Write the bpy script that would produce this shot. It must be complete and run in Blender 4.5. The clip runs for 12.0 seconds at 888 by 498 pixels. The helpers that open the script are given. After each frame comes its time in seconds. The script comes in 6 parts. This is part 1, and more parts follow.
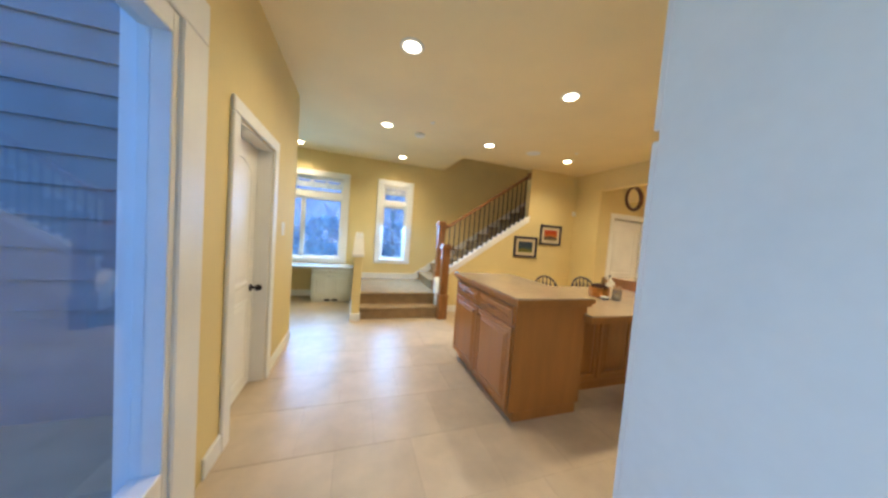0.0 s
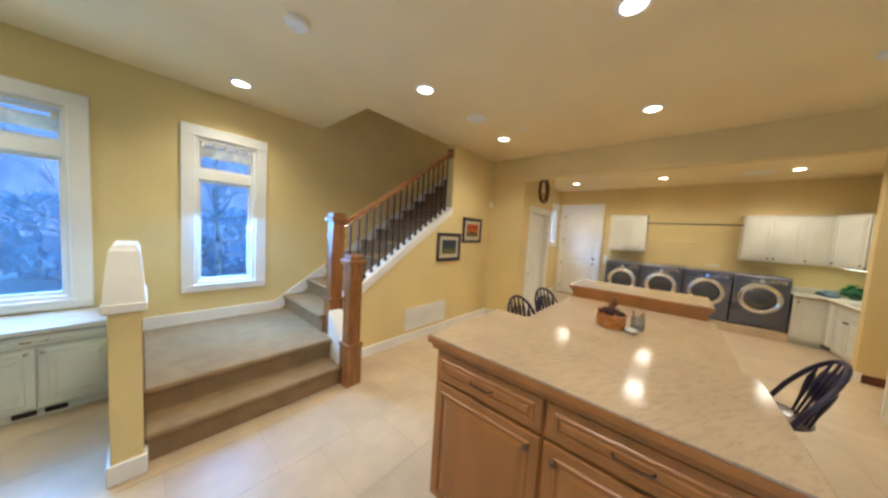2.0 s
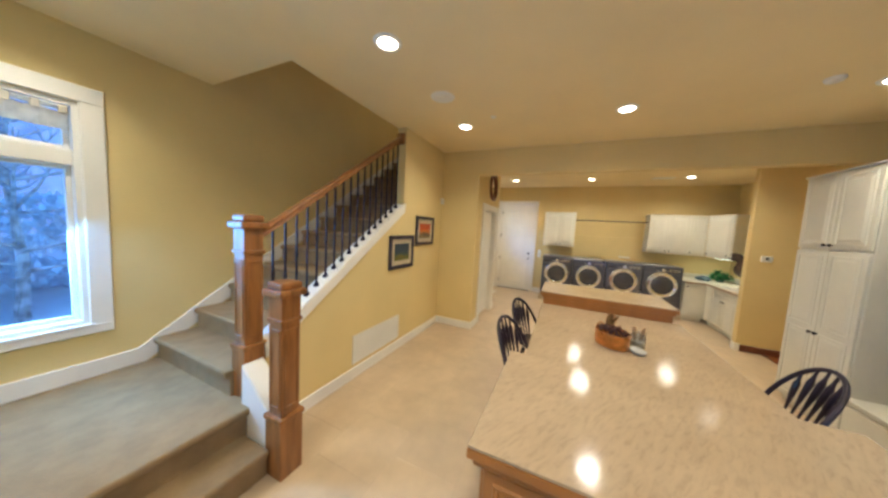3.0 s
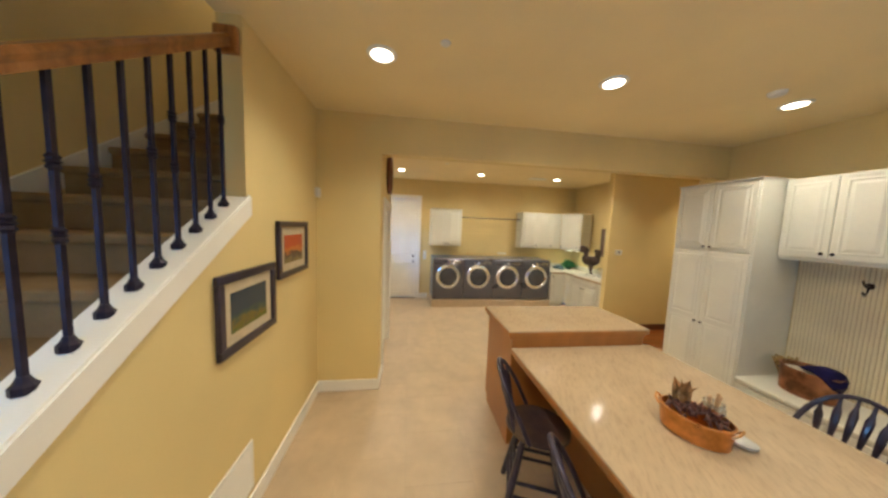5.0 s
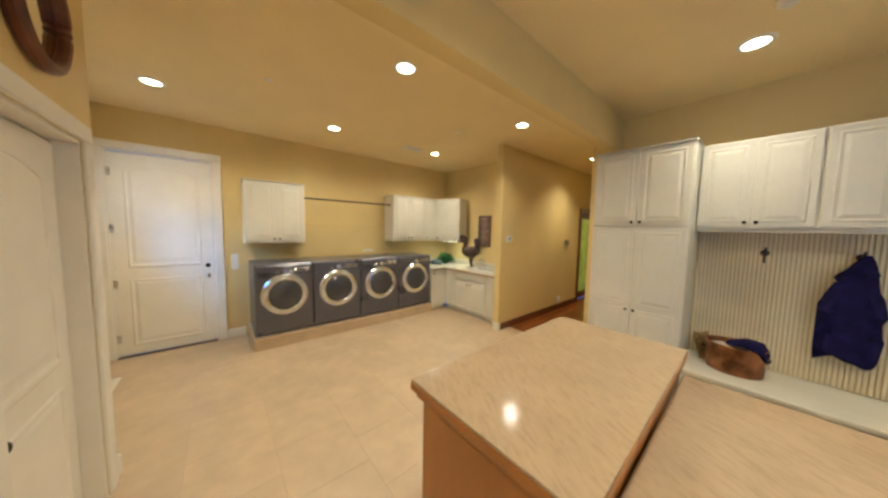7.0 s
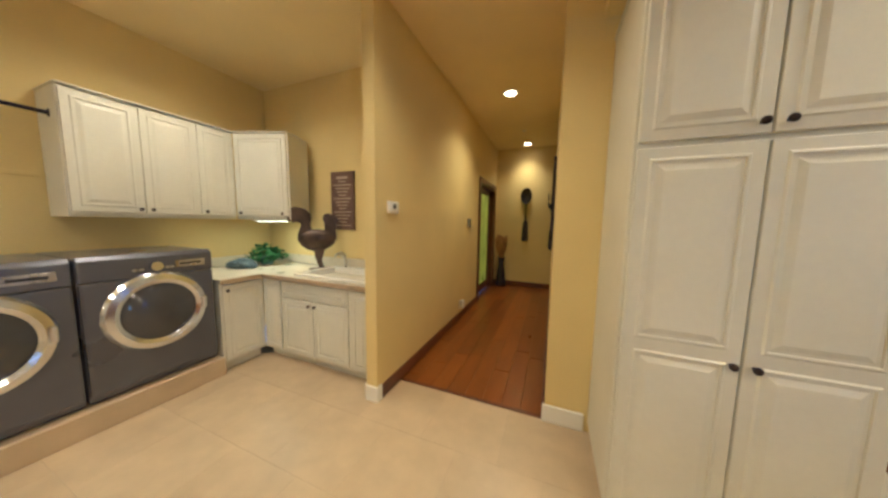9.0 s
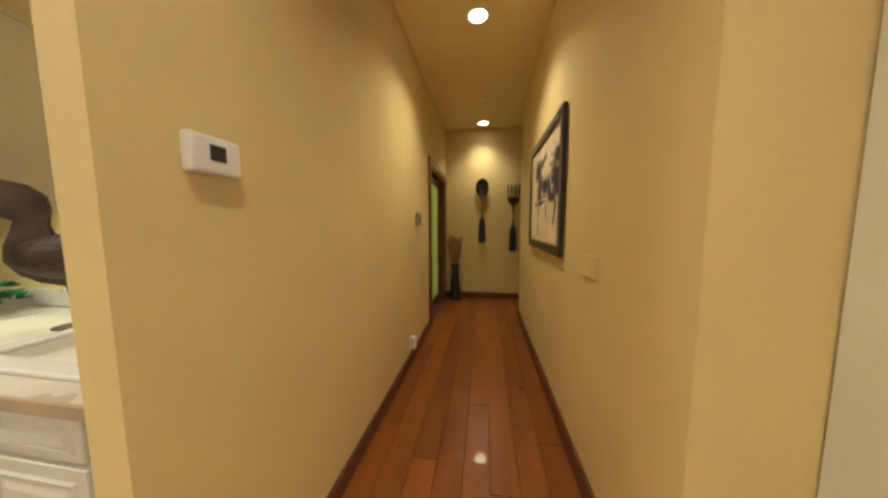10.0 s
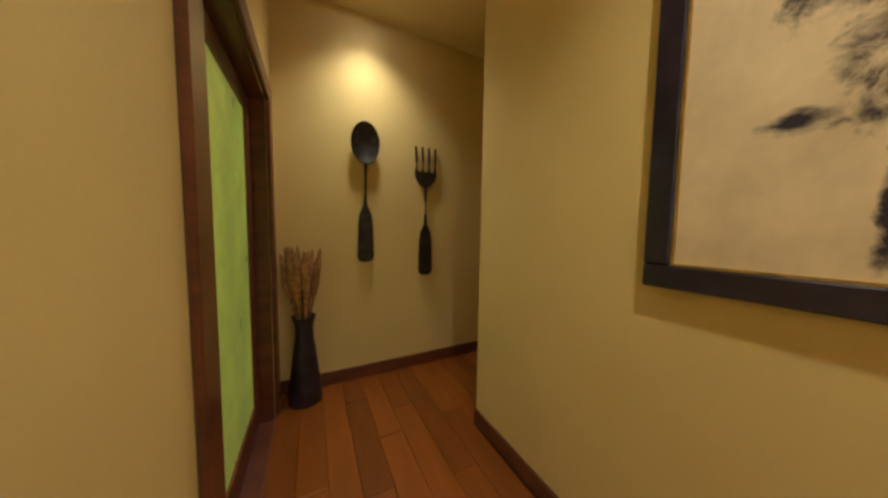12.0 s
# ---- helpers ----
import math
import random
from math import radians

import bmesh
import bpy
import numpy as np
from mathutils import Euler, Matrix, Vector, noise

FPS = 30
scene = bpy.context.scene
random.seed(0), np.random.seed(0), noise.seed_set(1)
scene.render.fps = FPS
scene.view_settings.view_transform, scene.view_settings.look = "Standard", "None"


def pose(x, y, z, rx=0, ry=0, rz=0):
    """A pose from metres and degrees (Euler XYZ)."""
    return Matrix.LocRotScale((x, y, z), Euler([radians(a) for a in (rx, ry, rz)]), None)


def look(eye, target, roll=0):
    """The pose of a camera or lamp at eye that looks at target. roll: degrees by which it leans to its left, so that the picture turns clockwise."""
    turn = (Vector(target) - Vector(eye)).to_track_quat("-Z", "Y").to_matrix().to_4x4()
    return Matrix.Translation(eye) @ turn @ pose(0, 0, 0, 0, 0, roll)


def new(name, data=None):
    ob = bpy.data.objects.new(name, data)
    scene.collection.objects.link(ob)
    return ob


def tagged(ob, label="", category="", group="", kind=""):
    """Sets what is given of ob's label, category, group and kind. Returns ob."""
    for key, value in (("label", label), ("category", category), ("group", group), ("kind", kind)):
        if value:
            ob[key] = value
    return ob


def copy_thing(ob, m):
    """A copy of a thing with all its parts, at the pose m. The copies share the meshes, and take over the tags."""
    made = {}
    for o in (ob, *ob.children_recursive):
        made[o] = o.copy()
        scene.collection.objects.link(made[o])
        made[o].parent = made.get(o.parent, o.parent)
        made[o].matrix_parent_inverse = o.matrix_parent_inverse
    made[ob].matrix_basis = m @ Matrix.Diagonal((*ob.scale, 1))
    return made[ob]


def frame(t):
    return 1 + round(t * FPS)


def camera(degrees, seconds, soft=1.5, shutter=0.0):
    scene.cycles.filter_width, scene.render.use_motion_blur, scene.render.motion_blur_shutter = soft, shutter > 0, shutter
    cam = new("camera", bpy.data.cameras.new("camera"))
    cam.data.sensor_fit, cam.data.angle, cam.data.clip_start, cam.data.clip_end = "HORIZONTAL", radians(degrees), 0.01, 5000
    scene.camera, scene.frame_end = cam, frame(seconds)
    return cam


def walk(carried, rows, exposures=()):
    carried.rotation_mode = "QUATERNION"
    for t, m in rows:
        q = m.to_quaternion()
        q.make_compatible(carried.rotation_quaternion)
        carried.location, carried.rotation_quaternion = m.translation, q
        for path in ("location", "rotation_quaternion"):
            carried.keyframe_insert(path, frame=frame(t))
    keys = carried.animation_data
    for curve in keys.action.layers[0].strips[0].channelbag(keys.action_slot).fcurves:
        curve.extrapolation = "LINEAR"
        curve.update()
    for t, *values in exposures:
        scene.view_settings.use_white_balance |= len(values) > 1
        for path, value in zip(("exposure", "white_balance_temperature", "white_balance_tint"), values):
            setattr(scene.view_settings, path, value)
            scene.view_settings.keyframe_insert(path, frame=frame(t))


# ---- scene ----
cam = camera(118.6, 12.0, 2.7)
PATH = [
    (0, (-0.055, 0.055, 1.415), (0.584, 1.948, 1.319), 4.4),
    (0.5, (-0.022, 0.592, 1.464), (0.838, 2.395, 1.361), 4.3),
    (1, (-0.001, 1.119, 1.463), (1.086, 2.794, 1.368), 3.9),
    (1.5, (0.014, 1.562, 1.507), (1.316, 3.076, 1.394), 3.8),
    (2, (0.064, 1.997, 1.559), (1.572, 3.304, 1.428), 3.5),
    (2.5, (0.172, 2.372, 1.616), (1.849, 3.452, 1.467), 3.4),
    (3, (0.329, 2.725, 1.68), (2.144, 3.548, 1.515), 3.2),
    (3.2, (0.437, 2.848, 1.687), (2.29, 3.584, 1.535), 3.1),
    (4.8, (1.438, 3.685, 1.826), (3.425, 3.532, 1.655), 2.3),
    (5, (1.603, 3.745, 1.83), (3.578, 3.477, 1.655), 2.2),
    (5.5, (2.032, 3.84, 1.8), (3.945, 3.285, 1.621), 2.0),
    (6, (2.477, 3.839, 1.765), (4.288, 3.011, 1.574), 1.6),
    (6.5, (2.933, 3.695, 1.709), (4.616, 2.63, 1.525), 1.3),
    (7, (3.375, 3.492, 1.61), (4.893, 2.199, 1.459), 1.1),
    (7.2, (3.544, 3.341, 1.622), (4.998, 1.981, 1.436), 1.0),
    (8.8, (4.673, 1.906, 1.353), (5.506, 0.097, 1.162), 0.3),
    (9, (4.79, 1.695, 1.361), (5.538, -0.149, 1.16), 0.9),
    (9.5, (5.037, 1.112, 1.307), (5.576, -0.805, 1.123), -0.0),
    (10.5, (5.47, -0.084, 1.297), (5.51, -2.076, 1.115), 0.4),
    (11.5, (5.701, -1.34, 1.286), (5.143, -3.254, 1.119), 0.3),
    (12, (5.71, -1.933, 1.248), (4.812, -3.715, 1.11), 0.8),
]
EXPOSURE = [(0.0, 1.46, 6950, 10), (0.5, 1.38, 6250, 10), (1.0, 1.34, 6050, 10), (2.0, 1.33, 6050, 10), (3.0, 1.32, 6200, 10), (5.0, 1.28, 6400, 10), (7.0, 1.28, 6500, 10), (9.0, 1.29, 6450, 10), (9.5, 1.36, 6400, 10), (10.0, 1.34, 6350, 10), (10.5, 1.27, 6300, 10), (11.0, 1.26, 6300, 10), (12.0, 1.33, 6350, 10)]
walk(cam, [(t, look(eye, target, roll)) for t, eye, target, roll in PATH], EXPOSURE)

# world: dusk sky outside, recessed lamps inside
UNIT = 1.07  # metres per unit of the plan below
CEIL = 2.735
world = bpy.data.worlds.new("world")
scene.world = world
world.use_nodes = True
wn = world.node_tree.nodes
sky = wn.new("ShaderNodeTexSky")
sky.sky_type, sky.sun_disc = "NISHITA", False
sky.sun_elevation, sky.sun_rotation = radians(14), radians(-20)
wn["Background"].inputs["Strength"].default_value = 0.15
cool = wn.new("ShaderNodeMix")
cool.data_type, cool.blend_type = "RGBA", "MULTIPLY"
cool.inputs["Factor"].default_value = 1.0
cool.inputs["B"].default_value = (0.55, 1.20, 2.5, 1)  # daylight as a lamp-balanced camera sees it
world.node_tree.links.new(sky.outputs[0], cool.inputs["A"])
world.node_tree.links.new(cool.outputs["Result"], wn["Background"].inputs["Color"])


def sun_lamp():
    d = bpy.data.lights.new("sun", "SUN")
    d.energy, d.angle, d.color = 2.8, radians(34), (0.14, 0.44, 1.0)
    ob = new("sun", d)
    ob.matrix_world = look((0, 0, 10), (3.6, -10.0, 2.5))
    return ob


sun_lamp()


# ---- materials ----
def mat(name, color, rough=0.6, metal=0.0, vary=0.06, scale=6.0, fine=0.0, fine_scale=120.0, bump=0.0, bump_scale=200.0,
        random_value=0.0, stretch=(1, 1, 1), coat=0.0, rough_vary=0.08, color2=None, spec=0.5):
    m = bpy.data.materials.new(name)
    m.use_nodes = True
    nt = m.node_tree
    n, l = nt.nodes, nt.links
    b = n["Principled BSDF"]
    geo = n.new("ShaderNodeNewGeometry")
    mp = n.new("ShaderNodeMapping")
    mp.inputs["Scale"].default_value = stretch
    l.new(geo.outputs["Position"], mp.inputs["Vector"])
    big = n.new("ShaderNodeTexNoise")
    big.inputs["Scale"].default_value, big.inputs["Detail"].default_value = scale, 4
    l.new(mp.outputs[0], big.inputs["Vector"])
    mix = n.new("ShaderNodeMix")
    mix.data_type = "RGBA"
    c2 = color2 or tuple(max(0.0, c * (1 - 2.2 * vary)) for c in color)
    hi = tuple(min(1.0, c * (1 + 0.8 * vary)) for c in color)
    mix.inputs["A"].default_value, mix.inputs["B"].default_value = (*c2, 1), (*hi, 1)
    ramp = n.new("ShaderNodeMapRange")
    ramp.inputs["From Min"].default_value, ramp.inputs["From Max"].default_value = 0.3, 0.68
    l.new(big.outputs["Fac"], ramp.inputs["Value"])
    l.new(ramp.outputs[0], mix.inputs["Factor"])
    out = mix.outputs["Result"]
    if fine:
        fn = n.new("ShaderNodeTexNoise")
        fn.inputs["Scale"].default_value, fn.inputs["Detail"].default_value = fine_scale, 5
        l.new(mp.outputs[0], fn.inputs["Vector"])
        fr = n.new("ShaderNodeMapRange")
        fr.inputs["To Min"].default_value, fr.inputs["To Max"].default_value = 1 - fine, 1 + fine
        l.new(fn.outputs["Fac"], fr.inputs["Value"])
        mul = n.new("ShaderNodeVectorMath")
        mul.operation = "SCALE"
        l.new(out, mul.inputs[0])
        l.new(fr.outputs[0], mul.inputs["Scale"])
        out = mul.outputs[0]
    if random_value:
        oi = n.new("ShaderNodeObjectInfo")
        rr = n.new("ShaderNodeMapRange")
        rr.inputs["To Min"].default_value, rr.inputs["To Max"].default_value = 1 - random_value, 1 + random_value
        l.new(oi.outputs["Random"], rr.inputs["Value"])
        mul = n.new("ShaderNodeVectorMath")
        mul.operation = "SCALE"
        l.new(out, mul.inputs[0])
        l.new(rr.outputs[0], mul.inputs["Scale"])
        out = mul.outputs[0]
    l.new(out, b.inputs["Base Color"])
    rv = n.new("ShaderNodeMapRange")
    rv.inputs["To Min"].default_value, rv.inputs["To Max"].default_value = max(0.02, rough - rough_vary), min(1, rough + rough_vary)
    l.new(big.outputs["Fac"], rv.inputs["Value"])
    l.new(rv.outputs[0], b.inputs["Roughness"])
    b.inputs["Metallic"].default_value = metal
    b.inputs["Coat Weight"].default_value = coat
    b.inputs["Specular IOR Level"].default_value = spec
    if bump:
        bn = n.new("ShaderNodeTexNoise")
        bn.inputs["Scale"].default_value, bn.inputs["Detail"].default_value = bump_scale, 3
        l.new(mp.outputs[0], bn.inputs["Vector"])
        bp = n.new("ShaderNodeBump")
        bp.inputs["Strength"].default_value, bp.inputs["Distance"].default_value = bump, 0.004
        l.new(bn.outputs["Fac"], bp.inputs["Height"])
        l.new(bp.outputs[0], b.inputs["Normal"])
    return m


def glow(name, color, strength):
    m = bpy.data.materials.new(name)
    m.use_nodes = True
    b = m.node_tree.nodes["Principled BSDF"]
    b.inputs["Base Color"].default_value = (*color, 1)
    b.inputs["Emission Color"].default_value = (*color, 1)
    b.inputs["Emission Strength"].default_value = strength
    return m


def pane_glass(name, tint=(0.96, 0.98, 1.0), gloss=0.08):
    m = bpy.data.materials.new(name)
    m.use_nodes = True
    n, l = m.node_tree.nodes, m.node_tree.links
    tr = n.new("ShaderNodeBsdfTransparent")
    tr.inputs["Color"].default_value = (*tint, 1)
    gl = n.new("ShaderNodeBsdfGlossy")
    gl.inputs["Roughness"].default_value = 0.02
    mx = n.new("ShaderNodeMixShader")
    mx.inputs[0].default_value = gloss
    l.new(tr.outputs[0], mx.inputs[1])
    l.new(gl.outputs[0], mx.inputs[2])
    l.new(mx.outputs[0], n["Material Output"].inputs["Surface"])
    return m


WALL = mat("wall_paint", (0.75, 0.585, 0.268), 0.75, vary=0.03, scale=1.5, bump=0.12, bump_scale=60, fine=0.03)
CEILING = mat("ceiling_paint", (0.87, 0.71, 0.40), 0.85, vary=0.03, scale=1.2, bump=0.3, bump_scale=70, fine=0.03)
WHITE = mat("white_trim_paint", (0.84, 0.81, 0.735), 0.42, vary=0.03, scale=3, fine=0.02, bump=0.05, bump_scale=60)
CABINET = mat("ivory_cabinet_paint", (0.71, 0.685, 0.585), 0.45, vary=0.035, scale=2.5, fine=0.03, fine_scale=40, bump=0.05, bump_scale=80)
TILE = mat("travertine_tile", (0.550, 0.418, 0.272), 0.36, vary=0.055, scale=3.0, stretch=(1, 1, 1), fine=0.13, fine_scale=8, bump=0.05, bump_scale=30, random_value=0.04, rough_vary=0.07)
GROUT = mat("grout", (0.46, 0.36, 0.245), 0.8, vary=0.05, scale=5, fine=0.05)
PLANK = mat("hand_scraped_hardwood", (0.245, 0.068, 0.011), 0.30, vary=0.10, scale=2.6, stretch=(5, 0.8, 1), fine=0.10, fine_scale=12, bump=0.12, bump_scale=6, random_value=0.22, rough_vary=0.06, coat=0.2)
MAHOGANY = mat("dark_red_wood", (0.15, 0.045, 0.022), 0.38, vary=0.2, scale=5, stretch=(1, 1, 4), fine=0.18, fine_scale=40, coat=0.2)
MAPLE = mat("stained_maple", (0.405, 0.158, 0.034), 0.36, vary=0.07, scale=2.2, stretch=(5, 5, 0.7), fine=0.045, fine_scale=22, random_value=0.03, coat=0.15)
NEWEL = mat("stained_oak_newel", (0.33, 0.135, 0.04), 0.32, vary=0.2, scale=4, stretch=(6, 6, 0.8), fine=0.16, fine_scale=30, coat=0.2)
CARPET = mat("beige_carpet", (0.335, 0.225, 0.118), 0.95, vary=0.07, scale=9, fine=0.25, fine_scale=320, bump=0.9, bump_scale=420, spec=0.1)
IRON = mat("black_iron", (0.024, 0.018, 0.036), 0.42, vary=0.2, metal=0.6, scale=20, bump=0.1, bump_scale=90)
BLACKWOOD = mat("black_painted_wood", (0.026, 0.019, 0.040), 0.34, vary=0.3, scale=12, fine=0.3, fine_scale=40, coat=0.2)
AGEDBRASS = mat("aged_brown_brass", (0.17, 0.085, 0.045), 0.4, metal=0.6, vary=0.2, scale=30)
BRONZE = mat("oil_rubbed_bronze", (0.045, 0.03, 0.028), 0.35, metal=0.8, vary=0.2, scale=30)
STEEL = mat("brushed_nickel", (0.55, 0.53, 0.50), 0.28, metal=1.0, vary=0.08, scale=20)
CHROME = mat("chrome", (0.74, 0.77, 0.82), 0.17, metal=1.0, vary=0.03, scale=10, rough_vary=0.03)
GREY = mat("graphite_enamel", (0.128, 0.135, 0.170), 0.30, metal=0.5, vary=0.05, scale=3, fine=0.04, fine_scale=300, coat=0.3)
DARKGREY = mat("dark_plastic", (0.03, 0.03, 0.034), 0.35, vary=0.1, scale=10)
DARKGLASS = mat("smoked_door_glass", (0.055, 0.058, 0.07), 0.05, vary=0.1, scale=4, rough_vary=0.02, coat=0.6)
PLASTIC = mat("white_plastic", (0.80, 0.78, 0.72), 0.4, vary=0.02, scale=8)
CERAMIC = mat("white_ceramic", (0.85, 0.84, 0.80), 0.12, vary=0.02, scale=8, rough_vary=0.04)
COPPER = mat("hammered_copper", (0.68, 0.32, 0.11), 0.30, metal=1.0, vary=0.22, scale=14, bump=0.5, bump_scale=38, fine=0.12, fine_scale=60)
OLDCOPPER = mat("aged_copper", (0.40, 0.18, 0.09), 0.42, metal=0.9, vary=0.3, scale=9, bump=0.3, bump_scale=35, fine=0.15, fine_scale=60)
CLOTH = mat("navy_fleece", (0.014, 0.011, 0.064), 0.95, vary=0.25, scale=10, fine=0.2, fine_scale=200, bump=0.6, bump_scale=160, spec=0.15)
FABRIC = mat("cream_fabric", (0.78, 0.70, 0.56), 0.95, vary=0.1, scale=14, fine=0.12, fine_scale=200, bump=0.4, bump_scale=240, spec=0.1)
GLASS = pane_glass("window_glass")
LENS = glow("lamp_lens", (1.0, 0.90, 0.72), 6.0)


def granite():
    m = mat("speckled_granite", (0.450, 0.335, 0.215), 0.12, vary=0.05, scale=3, rough_vary=0.02, coat=0.0, spec=0.3)
    n, l = m.node_tree.nodes, m.node_tree.links
    b = n["Principled BSDF"]
    src = b.inputs["Base Color"].links[0].from_socket
    geo = n.new("ShaderNodeNewGeometry")
    mp = n.new("ShaderNodeMapping")
    mp.vector_type = "TEXTURE"
    mp.inputs["Rotation"].default_value = (0, 0, -0.5)
    mp.inputs["Scale"].default_value = (0.085, 0.021, 0.05)
    l.new(geo.outputs["Position"], mp.inputs["Vector"])
    no = n.new("ShaderNodeTexNoise")
    no.inputs["Scale"].default_value, no.inputs["Detail"].default_value, no.inputs["Roughness"].default_value = 1.3, 5, 0.62
    no.inputs["Distortion"].default_value = 0.6
    l.new(mp.outputs[0], no.inputs["Vector"])
    cr = n.new("ShaderNodeValToRGB")
    cr.color_ramp.elements[0].position, cr.color_ramp.elements[0].color = 0.36, (0.60, 0.55, 0.53, 1)
    cr.color_ramp.elements[1].position, cr.color_ramp.elements[1].color = 0.62, (1.12, 1.06, 1.0, 1)
    e = cr.color_ramp.elements.new(0.47)
    e.color = (0.93, 0.90, 0.88, 1)
    l.new(no.outputs["Fac"], cr.inputs[0])
    mul = n.new("ShaderNodeMix")
    mul.data_type, mul.blend_type = "RGBA", "MULTIPLY"
    mul.inputs["Factor"].default_value = 0.36
    l.new(src, mul.inputs["A"])
    l.new(cr.outputs[0], mul.inputs["B"])
    l.new(mul.outputs["Result"], b.inputs["Base Color"])
    return m


GRANITE = granite()


# ---- mesh helpers (plan units; finished meshes are scaled by UNIT) ----
def at(x, y, z=0.0, rz=0.0, rx=0.0, ry=0.0):
    return pose(x * UNIT, y * UNIT, z * UNIT, rx, ry, rz)


def block(bm, x0, x1, y0, y1, z0, z1, bevel=0.0, segments=1, turn=None):
    made = bmesh.ops.create_cube(bm, size=1.0)["verts"]
    mx = Matrix.LocRotScale(((x0 + x1) / 2, (y0 + y1) / 2, (z0 + z1) / 2), None, (x1 - x0, y1 - y0, z1 - z0))
    bmesh.ops.transform(bm, matrix=(turn @ mx) if turn else mx, verts=made)
    if bevel:
        edges = list({e for v in made for e in v.link_edges})
        bmesh.ops.bevel(bm, geom=edges, offset=bevel, segments=segments, affect="EDGES", profile=0.6)
    return bm


def rod(bm, p0, p1, r0, r1=None, n=10):
    p0, p1 = Vector(p0), Vector(p1)
    d = p1 - p0
    mx = Matrix.Translation((p0 + p1) / 2) @ d.to_track_quat("Z", "Y").to_matrix().to_4x4()
    bmesh.ops.create_cone(bm, cap_ends=True, segments=n, radius1=r0, radius2=r0 if r1 is None else r1, depth=d.length, matrix=mx)
    return bm


def lathe(bm, profile, centre=(0, 0, 0), n=20, squash=(1, 1)):
    rings = []
    for r, z in profile:
        rings.append([bm.verts.new((centre[0] + r * squash[0] * math.cos(2 * math.pi * i / n), centre[1] + r * squash[1] * math.sin(2 * math.pi * i / n), centre[2] + z)) for i in range(n)])
    for a, b in zip(rings, rings[1:]):
        for i in range(n):
            bm.faces.new((a[i], a[(i + 1) % n], b[(i + 1) % n], b[i]))
    for ring, flip in ((rings[0], True), (rings[-1], False)):
        try:
            bm.faces.new(ring[::-1] if flip else ring)
        except ValueError:
            pass
    return bm


def tube(bm, points, r, n=8, closed=False):
    pts = [Vector(p) for p in points]
    rings = []
    for i, p in enumerate(pts):
        a = pts[i - 1] if (i > 0 or closed) else p
        b = pts[(i + 1) % len(pts)] if (i < len(pts) - 1 or closed) else p
        q = (b - a).to_track_quat("Z", "Y")
        rad = r(i / max(1, len(pts) - 1)) if callable(r) else r
        rings.append([bm.verts.new(p + q @ Vector((rad * math.cos(2 * math.pi * k / n), rad * math.sin(2 * math.pi * k / n), 0))) for k in range(n)])
    pairs = list(zip(rings, rings[1:])) + ([(rings[-1], rings[0])] if closed else [])
    for a, b in pairs:
        for k in range(n):
            bm.faces.new((a[k], a[(k + 1) % n], b[(k + 1) % n], b[k]))
    if not closed:
        bm.faces.new(rings[0][::-1])
        bm.faces.new(rings[-1])
    return bm


def prism(bm, outline, axis, a, b):
    """A flat outline of (u, v) swept from a to b along an axis."""
    def spot(u, v, w):
        return {"x": (w, u, v), "y": (u, w, v), "z": (u, v, w)}[axis]
    lo = [bm.verts.new(spot(u, v, a)) for u, v in outline]
    hi = [bm.verts.new(spot(u, v, b)) for u, v in outline]
    k = len(outline)
    for i in range(k):
        bm.faces.new((lo[i], lo[(i + 1) % k], hi[(i + 1) % k], hi[i]))
    bm.faces.new(lo[::-1])
    bm.faces.new(hi)
    return bm


def mesh_of(name, bm, material, smooth=False):
    bmesh.ops.recalc_face_normals(bm, faces=bm.faces)
    bmesh.ops.scale(bm, vec=(UNIT, UNIT, UNIT), verts=bm.verts)
    me = bpy.data.meshes.new(name)
    bm.to_mesh(me)
    bm.free()
    me.materials.append(material)
    if smooth:
        me.shade_smooth()
        me.set_sharp_from_angle(angle=radians(35))
    return me


def part(name, bm, material, parent, label="", smooth=False):
    ob = new(name, mesh_of(name, bm, material, smooth))
    ob.parent = parent
    return tagged(ob, label) if label else ob


def whole(name, bm, material, label, category, kind="", group="", smooth=False):
    """A thing or piece of the setting that is one mesh, in plan coordinates, its origin at its base."""
    lo = [min(v.co[i] for v in bm.verts) for i in range(3)]
    hi = [max(v.co[i] for v in bm.verts) for i in range(3)]
    base = Vector(((lo[0] + hi[0]) / 2, (lo[1] + hi[1]) / 2, lo[2]))
    bmesh.ops.translate(bm, vec=-base, verts=bm.verts)
    ob = new(name, mesh_of(name, bm, material, smooth))
    ob.location = base * UNIT
    return tagged(ob, label, category, group, kind)


def thing(name, x, y, z, rz, label, category, group="", kind=""):
    ob = new(name)
    ob.empty_display_size = 0.1
    ob.matrix_basis = at(x, y, z, rz)
    return tagged(ob, label, category, group, kind)


def BM():
    return bmesh.new()


